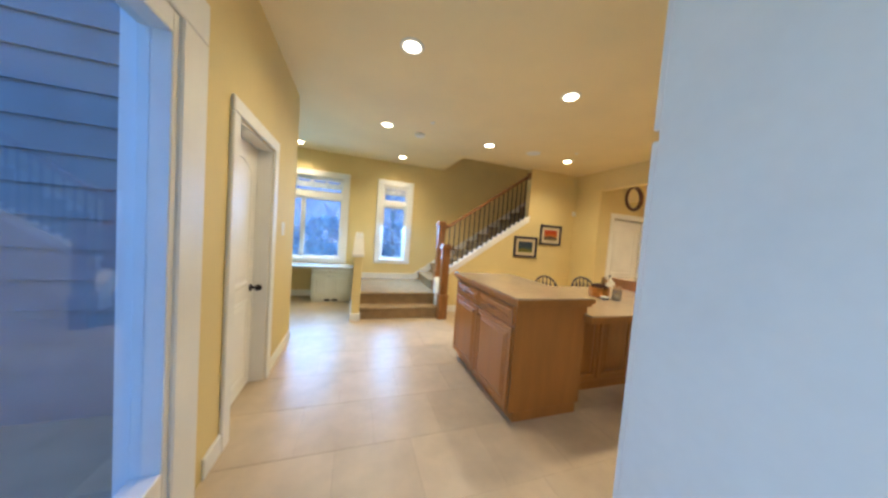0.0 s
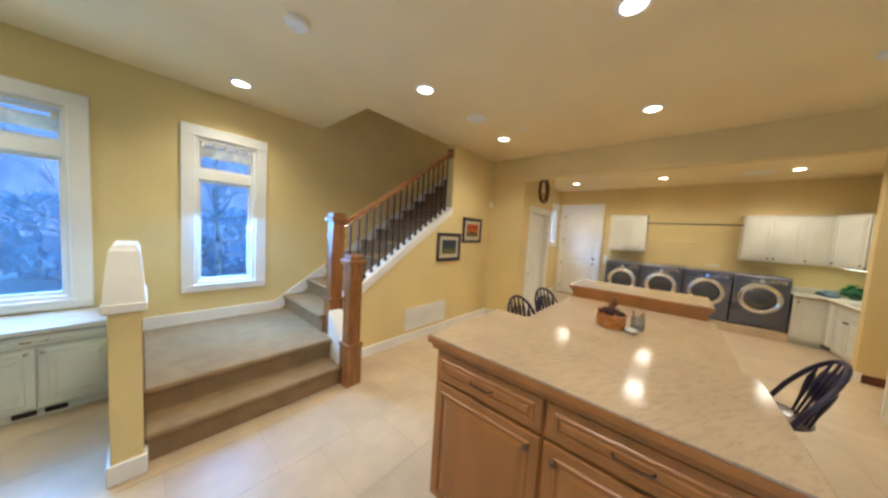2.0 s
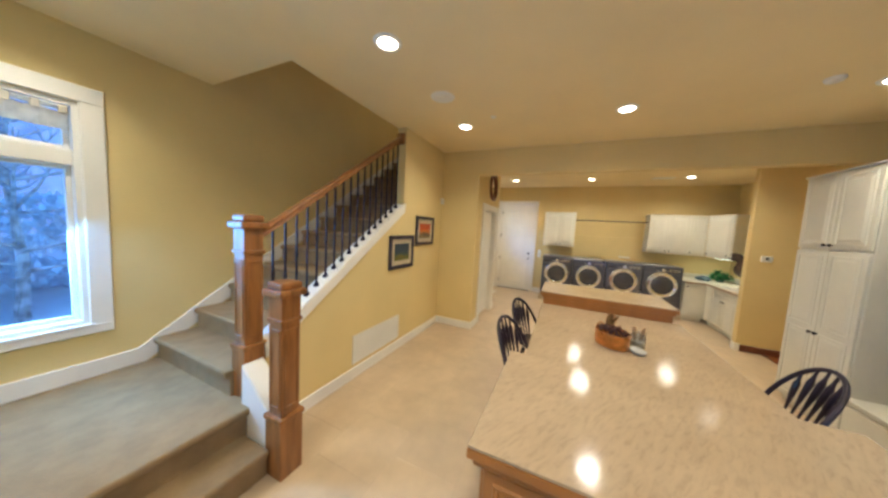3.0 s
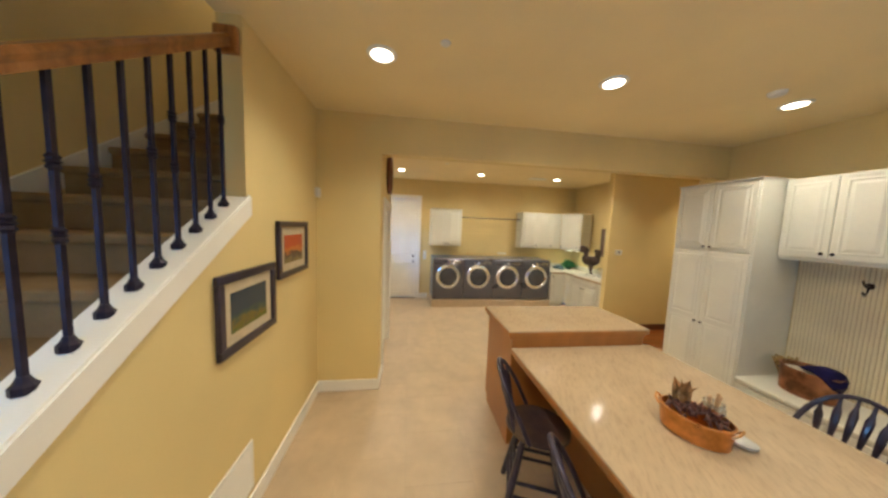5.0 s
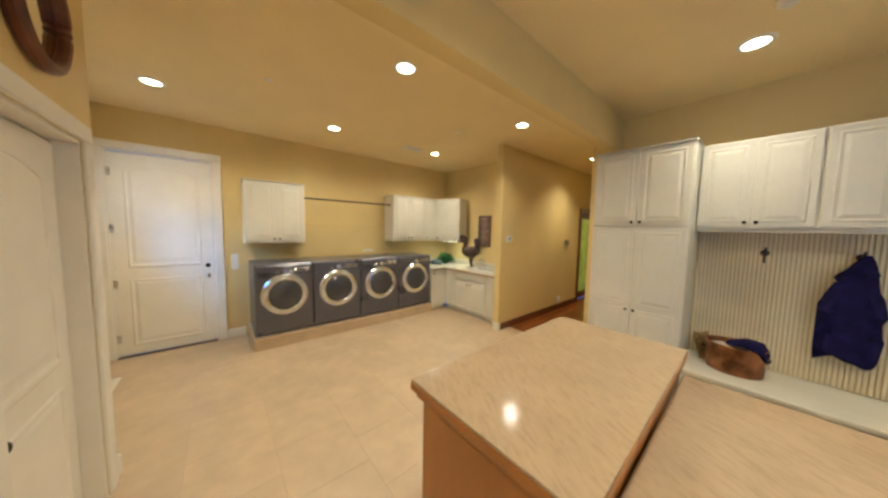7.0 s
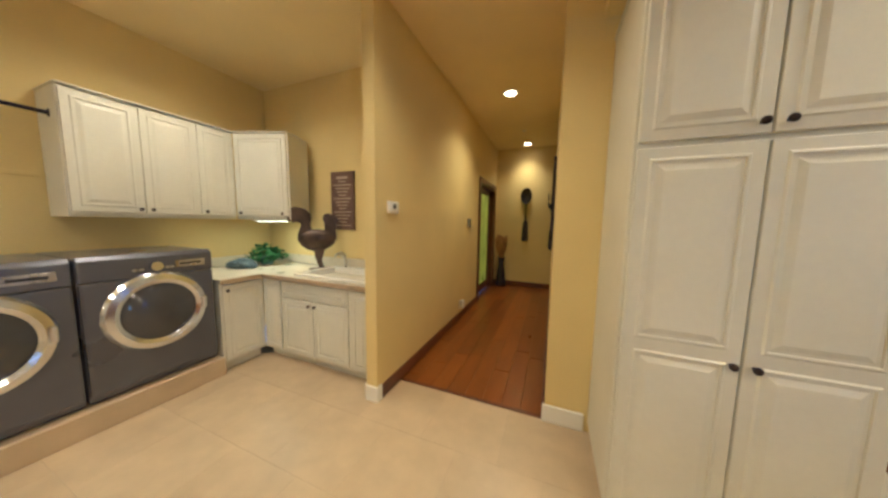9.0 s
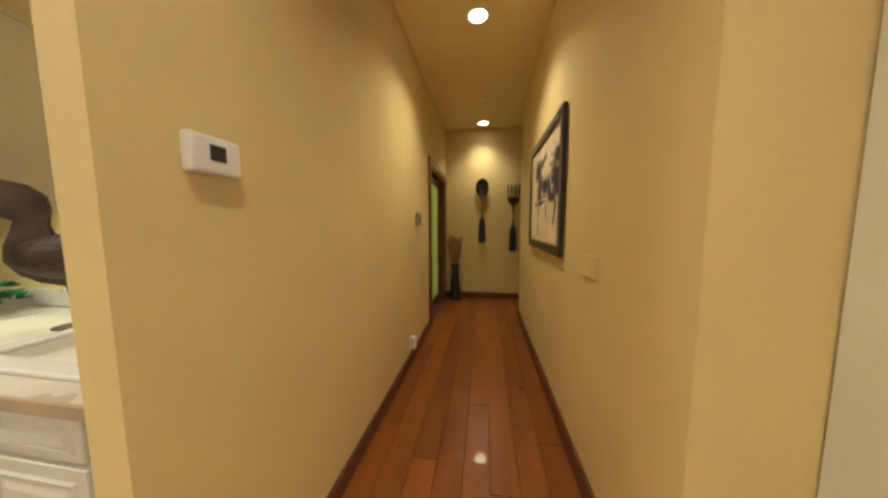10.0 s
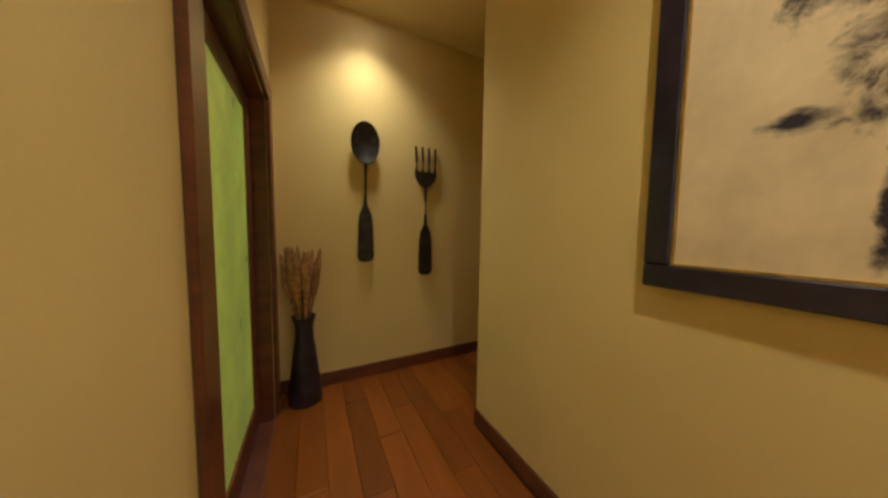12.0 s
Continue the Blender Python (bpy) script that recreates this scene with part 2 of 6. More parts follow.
# ---- structure ----
def wall(name, axis, c0, c1, u0, u1, z0, z1, label, holes=()):
    """A wall with its faces at c0 and c1 on an axis, running u0..u1, with openings (u0, u1, z0, z1)."""
    bm = BM()
    us = sorted({u0, u1, *[h[0] for h in holes], *[h[1] for h in holes]})
    zs = sorted({z0, z1, *[h[2] for h in holes], *[h[3] for h in holes]})
    for a, b in zip(us, us[1:]):
        spans = []
        cur = None
        for c, d in zip(zs, zs[1:]):
            inside = any(h[0] <= (a + b) / 2 <= h[1] and h[2] <= (c + d) / 2 <= h[3] for h in holes)
            if inside:
                if cur:
                    spans.append(cur)
                cur = None
            else:
                cur = (cur[0], d) if cur else (c, d)
        if cur:
            spans.append(cur)
        for s in spans:
            block(bm, *((c0, c1, a, b) if axis == "x" else (a, b, c0, c1)), *s)
    return whole(name, bm, WALL, label, "wall", "structure")


NORTH, EAST, WEST = 5.556, 7.62, -0.72
WIN1 = (-1.70, -0.315, 0.72, 2.255)
WIN2 = (0.42, 0.935, 0.75, 2.255)
wall("wall_north", "y", NORTH, NORTH + 0.15, -2.75, 5.72, 0, 5.3, "yellow painted north wall with two windows", [WIN1, WIN2])
wall("wall_desk_west", "x", -2.75, -2.60, 3.29, NORTH, 0, CEIL, "yellow painted wall beside the desk")
wall("wall_desk_south", "y", 3.29, 3.43, -2.60, WEST, 0, CEIL, "yellow painted wall returning at the desk corner")
GLASS_DOOR = (-1.45, 1.33, 0.0, 2.05)
WDOOR = (1.87, 2.57, 0.0, 1.91)
wall("wall_west", "x", WEST - 0.14, WEST, -1.70, 3.29, 0, CEIL, "yellow painted entry wall with a door", [GLASS_DOOR, WDOOR])
wall("wall_entry_south", "y", -1.84, -1.70, WEST - 0.14, 0.64, 0, CEIL, "yellow painted wall at the back entry with an open doorway", [(-0.55, 0.35, 0.0, 2.15)])
wall("wall_entry_east", "x", 0.50, 0.64, -1.70, -0.29, 0, CEIL, "yellow painted wall of the back entry")
wall("wall_south", "y", -0.29, -0.15, 0.50, 4.34, 0, CEIL, "yellow painted wall behind the built-in bench")
wall("wall_hall_west", "x", 4.34, 4.46, -3.08, -0.15, 0, CEIL, "yellow painted hall wall with a large framed picture")
wall("wall_hall_side", "y", -3.08, -2.96, 3.68, 4.34, 0, CEIL, "yellow painted wall of the side passage")
wall("wall_hall_side_end", "x", 3.68, 3.80, -3.90, -3.08, 0, CEIL, "yellow painted end wall of the side passage", [(-3.78, -3.2, 0, 1.95)])
wall("wall_hall_end", "y", -4.04, -3.90, 3.68, 5.68, 0, CEIL, "yellow painted wall at the end of the hall")
HDOOR = (-3.66, -2.58, 0.0, 1.90)
wall("wall_hall_east", "x", 5.556, 5.646, -3.90, 0.135, 0, CEIL, "yellow painted hall wall with a glazed door", [HDOOR])
wall("wall_laundry_south", "y", -0.72, -0.58, 5.646, EAST, 0, CEIL, "yellow painted wall behind the laundry sink")
EDOOR = (3.31, 4.18, 0.0, 2.29)
wall("wall_east", "x", EAST, EAST + 0.14, -0.72, 4.44, 0, CEIL, "yellow painted laundry wall behind the machines", [EDOOR])
NWIN = (6.80, 7.40, 1.33, 2.24)
NDOOR = (5.72, 6.55, 0.0, 2.06)
wall("wall_laundry_north", "y", 4.30, 4.44, 5.55, EAST, 0, CEIL, "yellow painted laundry wall with a small window", [NWIN, NDOOR])
wall("wall_closet_east", "x", 5.43, 5.55, 3.92, 4.37, 0, CEIL, "yellow painted end of the closet wall")
CDOOR = (4.53, 5.37, 0.0, 1.91)
wall("wall_clock", "y", 3.78, 3.92, 4.16, 5.55, 0, CEIL, "yellow painted wall with a door below a clock", [CDOOR])
wall("wall_corner", "x", 4.16, 4.30, 3.92, 4.37, 0, CEIL, "yellow painted short wall beside the stairs")
wall("wall_stair", "y", 4.37, 4.49, 3.06, 5.72, 0, 5.3, "yellow painted wall beside the stairs with two pictures")
wall("wall_stair_upper", "y", 4.37, 4.49, 1.56, 3.06, CEIL + 0.12, 5.3, "yellow painted upper wall of the stairwell")
wall("wall_stair_upper_west", "x", 1.56, 1.68, 4.49, NORTH, CEIL + 0.12, 5.3, "yellow painted upper wall of the stairwell")
wall("wall_stair_east", "x", 5.60, 5.72, 4.49, NORTH, 0, 5.3, "yellow painted end wall of the stairwell")
bm = BM()
block(bm, 4.160, 4.27, -0.15, 3.78, 2.375, CEIL)
whole("beam", bm, WALL, "yellow painted dropped beam across the ceiling", "beam", "structure")

bm = BM()
block(bm, -2.75, 1.68, 3.29, 5.70, CEIL, CEIL + 0.12)
block(bm, WEST - 0.14, 1.68, -1.84, 3.29, CEIL, CEIL + 0.12)
block(bm, 1.68, 7.76, -4.04, 4.37, CEIL, CEIL + 0.12)
block(bm, 1.68, 3.06, 4.37, 4.49, CEIL, CEIL + 0.12)
block(bm, 5.72, 7.76, 4.37, 4.44, CEIL, CEIL + 0.12)
block(bm, 1.56, 5.72, 4.37, 5.70, 5.30, 5.42)
whole("ceiling", bm, CEILING, "beige painted ceiling with recessed lamps", "ceiling", "structure")

# skirting boards
def skirting(name, runs, material, label, height=0.115, depth=0.016):
    bm = BM()
    for axis, face, side, a, b in runs:
        lo, hi = (face, face + depth) if side > 0 else (face - depth, face)
        box = (lo, hi, a, b) if axis == "x" else (a, b, lo, hi)
        block(bm, *box, 0.0, height, 0.005)
    return whole(name, bm, material, label, "skirting board", "structure")


skirting("baseboard", [
    ("x", WEST, 1, 1.61, 1.785), ("x", WEST, 1, 2.655, 3.43), ("y", 3.43, 1, -2.6, WEST), ("x", -2.6, 1, 3.446, NORTH),
    ("y", NORTH, -1, -2.6, -0.06), ("y", 4.37, -1, 1.42, 4.16), ("x", 4.16, -1, 3.78, 4.37), ("y", 3.78, -1, 4.144, 4.44), ("y", 3.78, -1, 5.46, 5.55),
    ("x", 5.55, 1, 3.78, 4.30), ("y", 4.30, -1, 6.64, EAST), ("x", EAST, -1, 3.03, 3.22),
    ("y", -0.15, 1, 4.235, 4.46), ("x", 4.46, 1, -0.16, -0.134), ("y", 0.135, 1, 5.54, 5.646), ("x", 5.646, 1, -0.0, 0.135), ("x", 5.556, -1, 0.09, 0.135),
], WHITE, "white painted wooden skirting board")
skirting("baseboard_hall", [
    ("x", 4.46, 1, -3.08, -0.16), ("y", -3.08, -1, 3.8, 4.46), ("y", -3.90, 1, 3.8, 5.556), ("x", 5.556, -1, -2.50, 0.09), ("x", 5.556, -1, -3.90, -3.77),
], MAHOGANY, "dark red wooden skirting board of the hall", 0.10)


# casings, doors and windows of the setting
def casing(name, axis, face, side, u0, u1, z1, material, label, width=0.085, depth=0.022, z0=None, jamb=0.14, head=0.0):
    """Trim round an opening, and the lining of its reveal."""
    bm = BM()

    def slab(a, b, c, d, lo, hi, bev=0.006):
        block(bm, *((lo, hi, a, b) if axis == "x" else (a, b, lo, hi)), c, d, bev)
    lo, hi = (face, face + depth) if side > 0 else (face - depth, face)
    base = 0.0 if z0 is None else z0
    slab(u0 - width, u0 + 0.004, base, z1, lo, hi)
    slab(u1 - 0.004, u1 + width, base, z1, lo, hi)
    slab(u0 - width - head, u1 + width + head, z1, z1 + width, lo, hi + (head if side > 0 else 0))
    if z0 is not None:
        slab(u0 - width, u1 + width, base - width, base, lo, hi)
    jl, jh = (face - jamb, face - 0.002) if side > 0 else (face + 0.002, face + jamb)
    slab(u0 - 0.002, u0 + 0.016, base, z1, jl, jh, 0.0)
    slab(u1 - 0.016, u1 + 0.002, base, z1, jl, jh, 0.0)
    slab(u0 + 0.016, u1 - 0.016, z1 - 0.016, z1 + 0.002, jl, jh, 0.0)
    return whole(name, bm, material, label, "door frame", "structure")


def arch_outline(x0, x1, z0, z1, rise, n=10):
    pts = [(x0, z0), (x1, z0), (x1, z1 - rise)]
    for i in range(1, n):
        f = i / n
        pts.append((x1 + (x0 - x1) * f, z1 - rise + rise * math.sin(math.pi * f)))
    return pts + [(x0, z1 - rise)]


def panel_relief(bm, outline, depth0, step):
    """A moulded panel: a recessed groove and a raised field on the face y = depth0, facing -y."""
    cx = sum(p[0] for p in outline) / len(outline)
    cz = sum(p[1] for p in outline) / len(outline)
    half = (max(p[0] for p in outline) - min(p[0] for p in outline)) / 2
    tall = (max(p[1] for p in outline) - min(p[1] for p in outline)) / 2

    def ring(inset, y):
        return [bm.verts.new((cx + (u - cx) * (1 - inset / half), y, cz + (v - cz) * (1 - inset / tall))) for u, v in outline]
    rings = [ring(0, depth0 - 0.0008), ring(0.008, depth0 - step), ring(0.020, depth0 - step), ring(0.028, depth0 - 0.001), ring(0.040, depth0 - 0.001), ring(0.062, depth0 - step * 0.8)]
    k = len(outline)
    for a, b in zip(rings, rings[1:]):
        for i in range(k):
            bm.faces.new((a[i], a[(i + 1) % k], b[(i + 1) % k], b[i]))
    bm.faces.new(rings[-1])


def panel_door(name, x, y, rz, w, h, label, knob_side, knob_z=0.86, bolt=False, hinges=0, thick=0.04):
    """A two-panel moulded door, local front facing -y, hinged in its frame."""
    d = thing(name, x, y, 0, rz, label, "door", kind="structure")
    bm = BM()
    block(bm, 0, w, 0, thick, 0.012, h, 0.003)
    part("door_leaf", bm, WHITE, d)
    m = 0.115
    for i, o in enumerate((arch_outline(m, w - m, 0.44 * h, h - 0.12, 0.07), arch_outline(m, w - m, 0.11, 0.385 * h, 0.0, 2))):
        bm = BM()
        panel_relief(bm, o, 0, 0.007)
        part("moulded_panel", bm, WHITE, d)
    kx = w - 0.06 if knob_side > 0 else 0.06
    bm = BM()
    rod(bm, (kx, 0, knob_z), (kx, -0.008, knob_z), 0.028, n=16)
    rod(bm, (kx, -0.008, knob_z), (kx, -0.045, knob_z), 0.010)
    bmesh.ops.create_uvsphere(bm, u_segments=14, v_segments=8, radius=0.026, matrix=Matrix.Translation((kx, -0.055, knob_z)))
    part("door_knob", bm, BRONZE if not bolt else STEEL, d, "dark bronze knob" if not bolt else "satin nickel knob", True)
    if bolt:
        bm = BM()
        rod(bm, (kx, 0, knob_z + 0.13), (kx, -0.02, knob_z + 0.13), 0.026, n=16)
        part("deadbolt", bm, BRONZE, d, "dark deadbolt rose", True)
    hx = 0.0 if knob_side > 0 else w
    for i in range(hinges):
        bm = BM()
        z = 0.21 + i * (h - 0.42) / max(1, hinges - 1)
        block(bm, hx - 0.012, hx + 0.03, -0.004, 0.002, z - 0.045, z + 0.045, 0.001)
        rod(bm, (hx, -0.006, z - 0.048), (hx, -0.006, z + 0.048), 0.006, n=8)
        part("hinge", bm, STEEL, d, "satin nickel hinge")
    return d


casing("door_trim_entry", "x", WEST, 1, WDOOR[0], WDOOR[1], WDOOR[3], WHITE, "white painted casing of the closet door")
panel_door("door_entry_closet", WEST - 0.10, WDOOR[0] + 0.018, 90, 0.664, 1.885, "white moulded two-panel door, closed", 1, 0.80)
casing("door_trim_clock", "y", 3.78, -1, CDOOR[0], CDOOR[1], CDOOR[3], WHITE, "white painted casing below the clock")
panel_door("door_clock", CDOOR[0] + 0.018, 3.86, 0, 0.804, 1.885, "white moulded two-panel door below the clock, closed", -1, 0.80)
casing("door_trim_laundry", "x", EAST, -1, EDOOR[0], EDOOR[1], EDOOR[3], WHITE, "white painted casing of the tall laundry door")
panel_door("door_laundry", EAST + 0.02, EDOOR[1] - 0.018, -90, 0.834, 2.265, "tall white moulded two-panel door, closed", 1, 0.86, True, 4)
casing("door_trim_side", "y", 4.30, -1, NDOOR[0], NDOOR[1], NDOOR[3], WHITE, "white painted casing of the side door")
panel_door("door_side", NDOOR[0] + 0.018, 4.32, 0, 0.794, 2.035, "white panelled outside door, closed", 1, 0.86, True)
casing("door_trim_hall", "x", 5.556, -1, HDOOR[0], HDOOR[1], HDOOR[3], MAHOGANY, "dark red wooden casing of the hall door", 0.095, jamb=0.12)
casing("door_trim_passage", "x", 3.80, 1, -3.78, -3.20, 1.95, MAHOGANY, "dark red wooden casing of the passage door", 0.09, jamb=0.10)
bm = BM()
block(bm, 3.70, 3.74, -3.76, -3.22, 0.01, 1.93, 0.004)
whole("door_passage", bm, MAHOGANY, "dark red wooden door, closed", "door", "structure")
bm = BM()
block(bm, 7.585, 7.62, EDOOR[0] + 0.016, EDOOR[1] - 0.016, 0.0, 0.012, 0.003)
whole("threshold_laundry", bm, BRONZE, "dark metal threshold below the laundry door", "threshold", "structure")

# the hall's glazed door: a dark wooden leaf with a glowing green pane
GREENGLASS = mat("green_glowing_glass", (0.38, 0.52, 0.10), 0.3, vary=0.30, scale=3, fine=0.2, fine_scale=14, color2=(0.18, 0.30, 0.05))
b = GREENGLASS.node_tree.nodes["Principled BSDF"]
# faint emission of the pane itself, in place of light coming through
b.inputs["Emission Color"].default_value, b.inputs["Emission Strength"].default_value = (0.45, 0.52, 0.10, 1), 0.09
gd = thing("door_hall", 5.632, HDOOR[1] - 0.02, 0, -90, "dark wooden door with a glowing green glass pane", "door", kind="structure")
w = HDOOR[1] - HDOOR[0] - 0.04
for x0, x1, z0, z1, nm in ((0, 0.09, 0.01, 1.88, "stile"), (w - 0.09, w, 0.01, 1.88, "stile"), (0.09, w - 0.09, 0.01, 0.16, "rail"), (0.09, w - 0.09, 1.79, 1.88, "rail")):
    bm = BM()
    block(bm, x0, x1, 0, 0.035, z0, z1, 0.004)
    part(nm, bm, MAHOGANY, gd)
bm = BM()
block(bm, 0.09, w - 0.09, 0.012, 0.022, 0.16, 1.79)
part("pane", bm, GREENGLASS, gd, "green patterned glass pane with its own faint glow")


# windows
def window(name, x0, x1, z0, z1, y, label, transom=None, mullion=None, valance=True):
    """A cased window in a wall that faces -y."""
    w = thing(name, (x0 + x1) / 2, y, z0, 0, label, "window", kind="structure")
    h, k = z1 - z0, (x1 - x0) / 2
    c = 0.106
    bm = BM()
    block(bm, -k - c, -k + 0.004, -0.024, 0, -0.07, h + c, 0.006)
    part("casing_side", bm, WHITE, w)
    bm = BM()
    block(bm, k - 0.004, k + c, -0.024, 0, -0.07, h + c, 0.006)
    part("casing_side", bm, WHITE, w)
    bm = BM()
    block(bm, -k - c, k + c, -0.027, 0, h + 0.004, h + c + 0.006, 0.006)
    part("casing_head", bm, WHITE, w)
    bm = BM()
    block(bm, -k - c, k + c, -0.027, 0, -0.072, -0.004, 0.006)
    block(bm, -k - 0.02, k + 0.02, -0.034, 0, -0.02, 0.004, 0.004)
    part("window_sill", bm, WHITE, w)
    bm = BM()
    for a, b, p, q in ((-k - 0.002, -k + 0.03, 0, h), (k - 0.03, k + 0.002, 0, h), (-k + 0.03, k - 0.03, -0.002, 0.03), (-k + 0.03, k - 0.03, h - 0.03, h + 0.002)):
        block(bm, a, b, 0.002, 0.15, p, q, 0.002)
    part("window_frame", bm, WHITE, w)
    spans = [(0.03, h - 0.03)]
    if transom:
        t0, t1 = transom[0] - z0, transom[1] - z0
        bm = BM()
        block(bm, -k + 0.03, k - 0.03, 0.03, 0.13, t0, t1, 0.006)
        part("transom_bar", bm, WHITE, w)
        spans = [(0.03, t0), (t1, h - 0.03)]
    for s, (p, q) in enumerate(spans):
        cuts = [(-k + 0.03, k - 0.03)]
        if mullion is not None and s == 0:
            mx = mullion - (x0 + x1) / 2
            cuts = [(-k + 0.03, mx - 0.012), (mx + 0.012, k - 0.03)]
            bm = BM()
            block(bm, mx - 0.028, mx + 0.028, 0.055, 0.115, p, q, 0.004)
            part("mullion", bm, WHITE, w)
        for a, b in cuts:
            bm = BM()
            f = 0.026
            for e in ((a, a + f, p, q), (b - f, b, p, q), (a + f, b - f, p, p + f), (a + f, b - f, q - f, q)):
                block(bm, e[0], e[1], 0.07, 0.11, e[2], e[3], 0.003)
            part("sash", bm, WHITE, w)
            bm = BM()
            block(bm, a + f, b - f, 0.088, 0.092, p + f, q - f)
            g = part("pane", bm, GLASS, w, "clear window pane")
            g.visible_shadow = False
    return w


window("window_1", *WIN1, NORTH, "wide white-framed window above the desk", (1.86, 1.98), -1.01)
window("window_2", *WIN2, NORTH, "narrow white-framed window above the landing", (1.84, 1.945))
window("window_3", NWIN[0], NWIN[1], NWIN[2], NWIN[3], 4.30, "small white-framed window beside the outside door")


def valance(x0, x1, z0, z1):
    """A short gathered cream valance on a thin rod, inside a window's reveal."""
    v = thing("valance", (x0 + x1) / 2, NORTH + 0.018, z0, 0, "short cream tab-top valance hung inside the window", "curtain", "window valances")
    k, h = (x1 - x0) / 2, z1 - z0
    m = max(4, round(2 * k / 0.27))
    bm = BM()
    n = 80
    rows = []
    for j in range(4):
        rows.append([bm.verts.new((-k + 2 * k * i / n, -0.011 * abs(math.sin(math.pi * m * i / n)) * (1 - 0.25 * j) + 0.001 * math.sin(i * 1.9), h * j / 3 - (0.012 * abs(math.sin(math.pi * m * i / n)) if j == 3 else 0))) for i in range(n + 1)])
    for a, b in zip(rows, rows[1:]):
        for i in range(n):
            bm.faces.new((a[i], a[i + 1], b[i + 1], b[i]))
    bmesh.ops.solidify(bm, geom=bm.faces[:], thickness=0.004)
    part("cloth", bm, FABRIC, v, "gathered cream cloth", True)
    bm = BM()
    rod(bm, (-k, 0, h + 0.025), (k, 0, h + 0.025), 0.006)
    part("curtain_rod", bm, WHITE, v)
    for i in range(m + 1):
        x = -k + 0.02 + (2 * k - 0.04) * i / m
        bm = BM()
        block(bm, x - 0.018, x + 0.018, -0.014, 0.010, h - 0.02, h + 0.034, 0.005)
        part("tab", bm, FABRIC, v)
    return v


valance(WIN1[0] + 0.04, WIN1[1] - 0.04, 2.045, 2.165)
valance(WIN2[0] + 0.04, WIN2[1] - 0.04, 2.065, 2.185)

# glazed entry door seen at the start: white frame, glass, siding outside
gl = thing("door_glazed", WEST - 0.045, -0.06, 0, 90, "white-framed glazed outside door beside the entry", "glass door", kind="structure")
k = 1.39
for x0, x1, z0, z1, nm in ((0.42, 0.47, 0.33, 1.97, "meeting_stile"), (-k, -k + 0.035, 0, 2.05, "jamb"), (k - 0.035, k, 0, 2.05, "jamb"), (-k + 0.035, k - 0.035, 0.0, 0.33, "bottom_panel"), (-k + 0.035, k - 0.035, 1.97, 2.05, "head")):
    bm = BM()
    block(bm, x0, x1, -0.06, 0.04, z0, z1, 0.004)
    part(nm, bm, WHITE, gl)
bm = BM()
block(bm, -k + 0.035, k - 0.035, 0.0, 0.006, 0.33, 1.97)
g = part("pane", bm, GLASS, gl, "clear glass pane")
g.visible_shadow = False
casing("door_trim_glazed", "x", WEST, 1, GLASS_DOOR[0], GLASS_DOOR[1], GLASS_DOOR[3], WHITE, "white painted wide casing of the glazed door", 0.17, 0.03)

SIDING = mat("taupe_siding", (0.27, 0.255, 0.24), 0.6, vary=0.08, scale=3, fine=0.06)
sd = thing("siding_wall", -2.4, 2.3, -0.45, 0, "taupe lap siding of the house wing outside", "wall", kind="structure")
for i in range(19):
    bm = BM()
    prism(bm, [(0, i * 0.19), (-0.026, i * 0.19), (-0.004, i * 0.19 + 0.192), (0, i * 0.19 + 0.192)], "x", -3.6, 1.52)
    part("board", bm, SIDING, sd)

# area lamp added at the glazed door, out of view, in place of skylight
sky_light = bpy.data.lights.new("glazed_door_sky", "AREA")
sky_light.shape, sky_light.size, sky_light.size_y = "RECTANGLE", 1.8 * UNIT, 1.6 * UNIT
sky_light.energy, sky_light.color = 4.6, (0.62, 0.82, 1.0)
ob = new("glazed_door_sky", sky_light)
ob.matrix_basis = look(((WEST + 0.035) * UNIT, -0.52 * UNIT, 1.15 * UNIT), (2 * UNIT, -0.4 * UNIT, 1.15 * UNIT))

# area lamps added inside the two north windows in place of skylight
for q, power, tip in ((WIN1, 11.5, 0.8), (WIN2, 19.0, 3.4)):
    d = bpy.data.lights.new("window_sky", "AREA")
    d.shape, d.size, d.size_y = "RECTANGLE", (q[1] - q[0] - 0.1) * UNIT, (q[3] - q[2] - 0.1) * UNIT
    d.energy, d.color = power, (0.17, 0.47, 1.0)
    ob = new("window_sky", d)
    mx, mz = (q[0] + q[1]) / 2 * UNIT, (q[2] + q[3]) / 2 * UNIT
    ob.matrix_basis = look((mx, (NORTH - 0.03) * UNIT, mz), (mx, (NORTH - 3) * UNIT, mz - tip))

# outdoors: ground and a wooded bank
GROUND = mat("winter_lawn", (0.50, 0.55, 0.52), 0.95, vary=0.08, scale=1.2, fine=0.3, fine_scale=12)
bm = BM()
block(bm, -300, 300, -300, 300, -0.6, -0.45)
whole("ground", bm, GROUND, "pale frosted lawn round the house", "ground", "structure")

# floors
SUB = BM()
block(SUB, -2.75, 7.76, -0.16, 5.70, -0.12, -0.0014)
block(SUB, -0.86, 0.64, -1.84, -0.16, -0.12, -0.0014)
floor_tiles = whole("floor", SUB, GROUT, "beige stone tile floor with narrow joints", "floor", "structure")
SUB = BM()
block(SUB, 3.68, 5.68, -4.04, -0.16, -0.12, -0.010)
floor_hall = whole("floor_hall", SUB, MAHOGANY, "glossy dark red hardwood plank floor", "floor", "structure")


# ---- stairs ----
RISE, GO = 0.18, 0.264
stairs = thing("staircase", 0.65, 4.05, 0, 0, "carpeted staircase with a landing and dark iron balusters", "staircase", kind="structure")
SX, SY = 0.65, 4.05


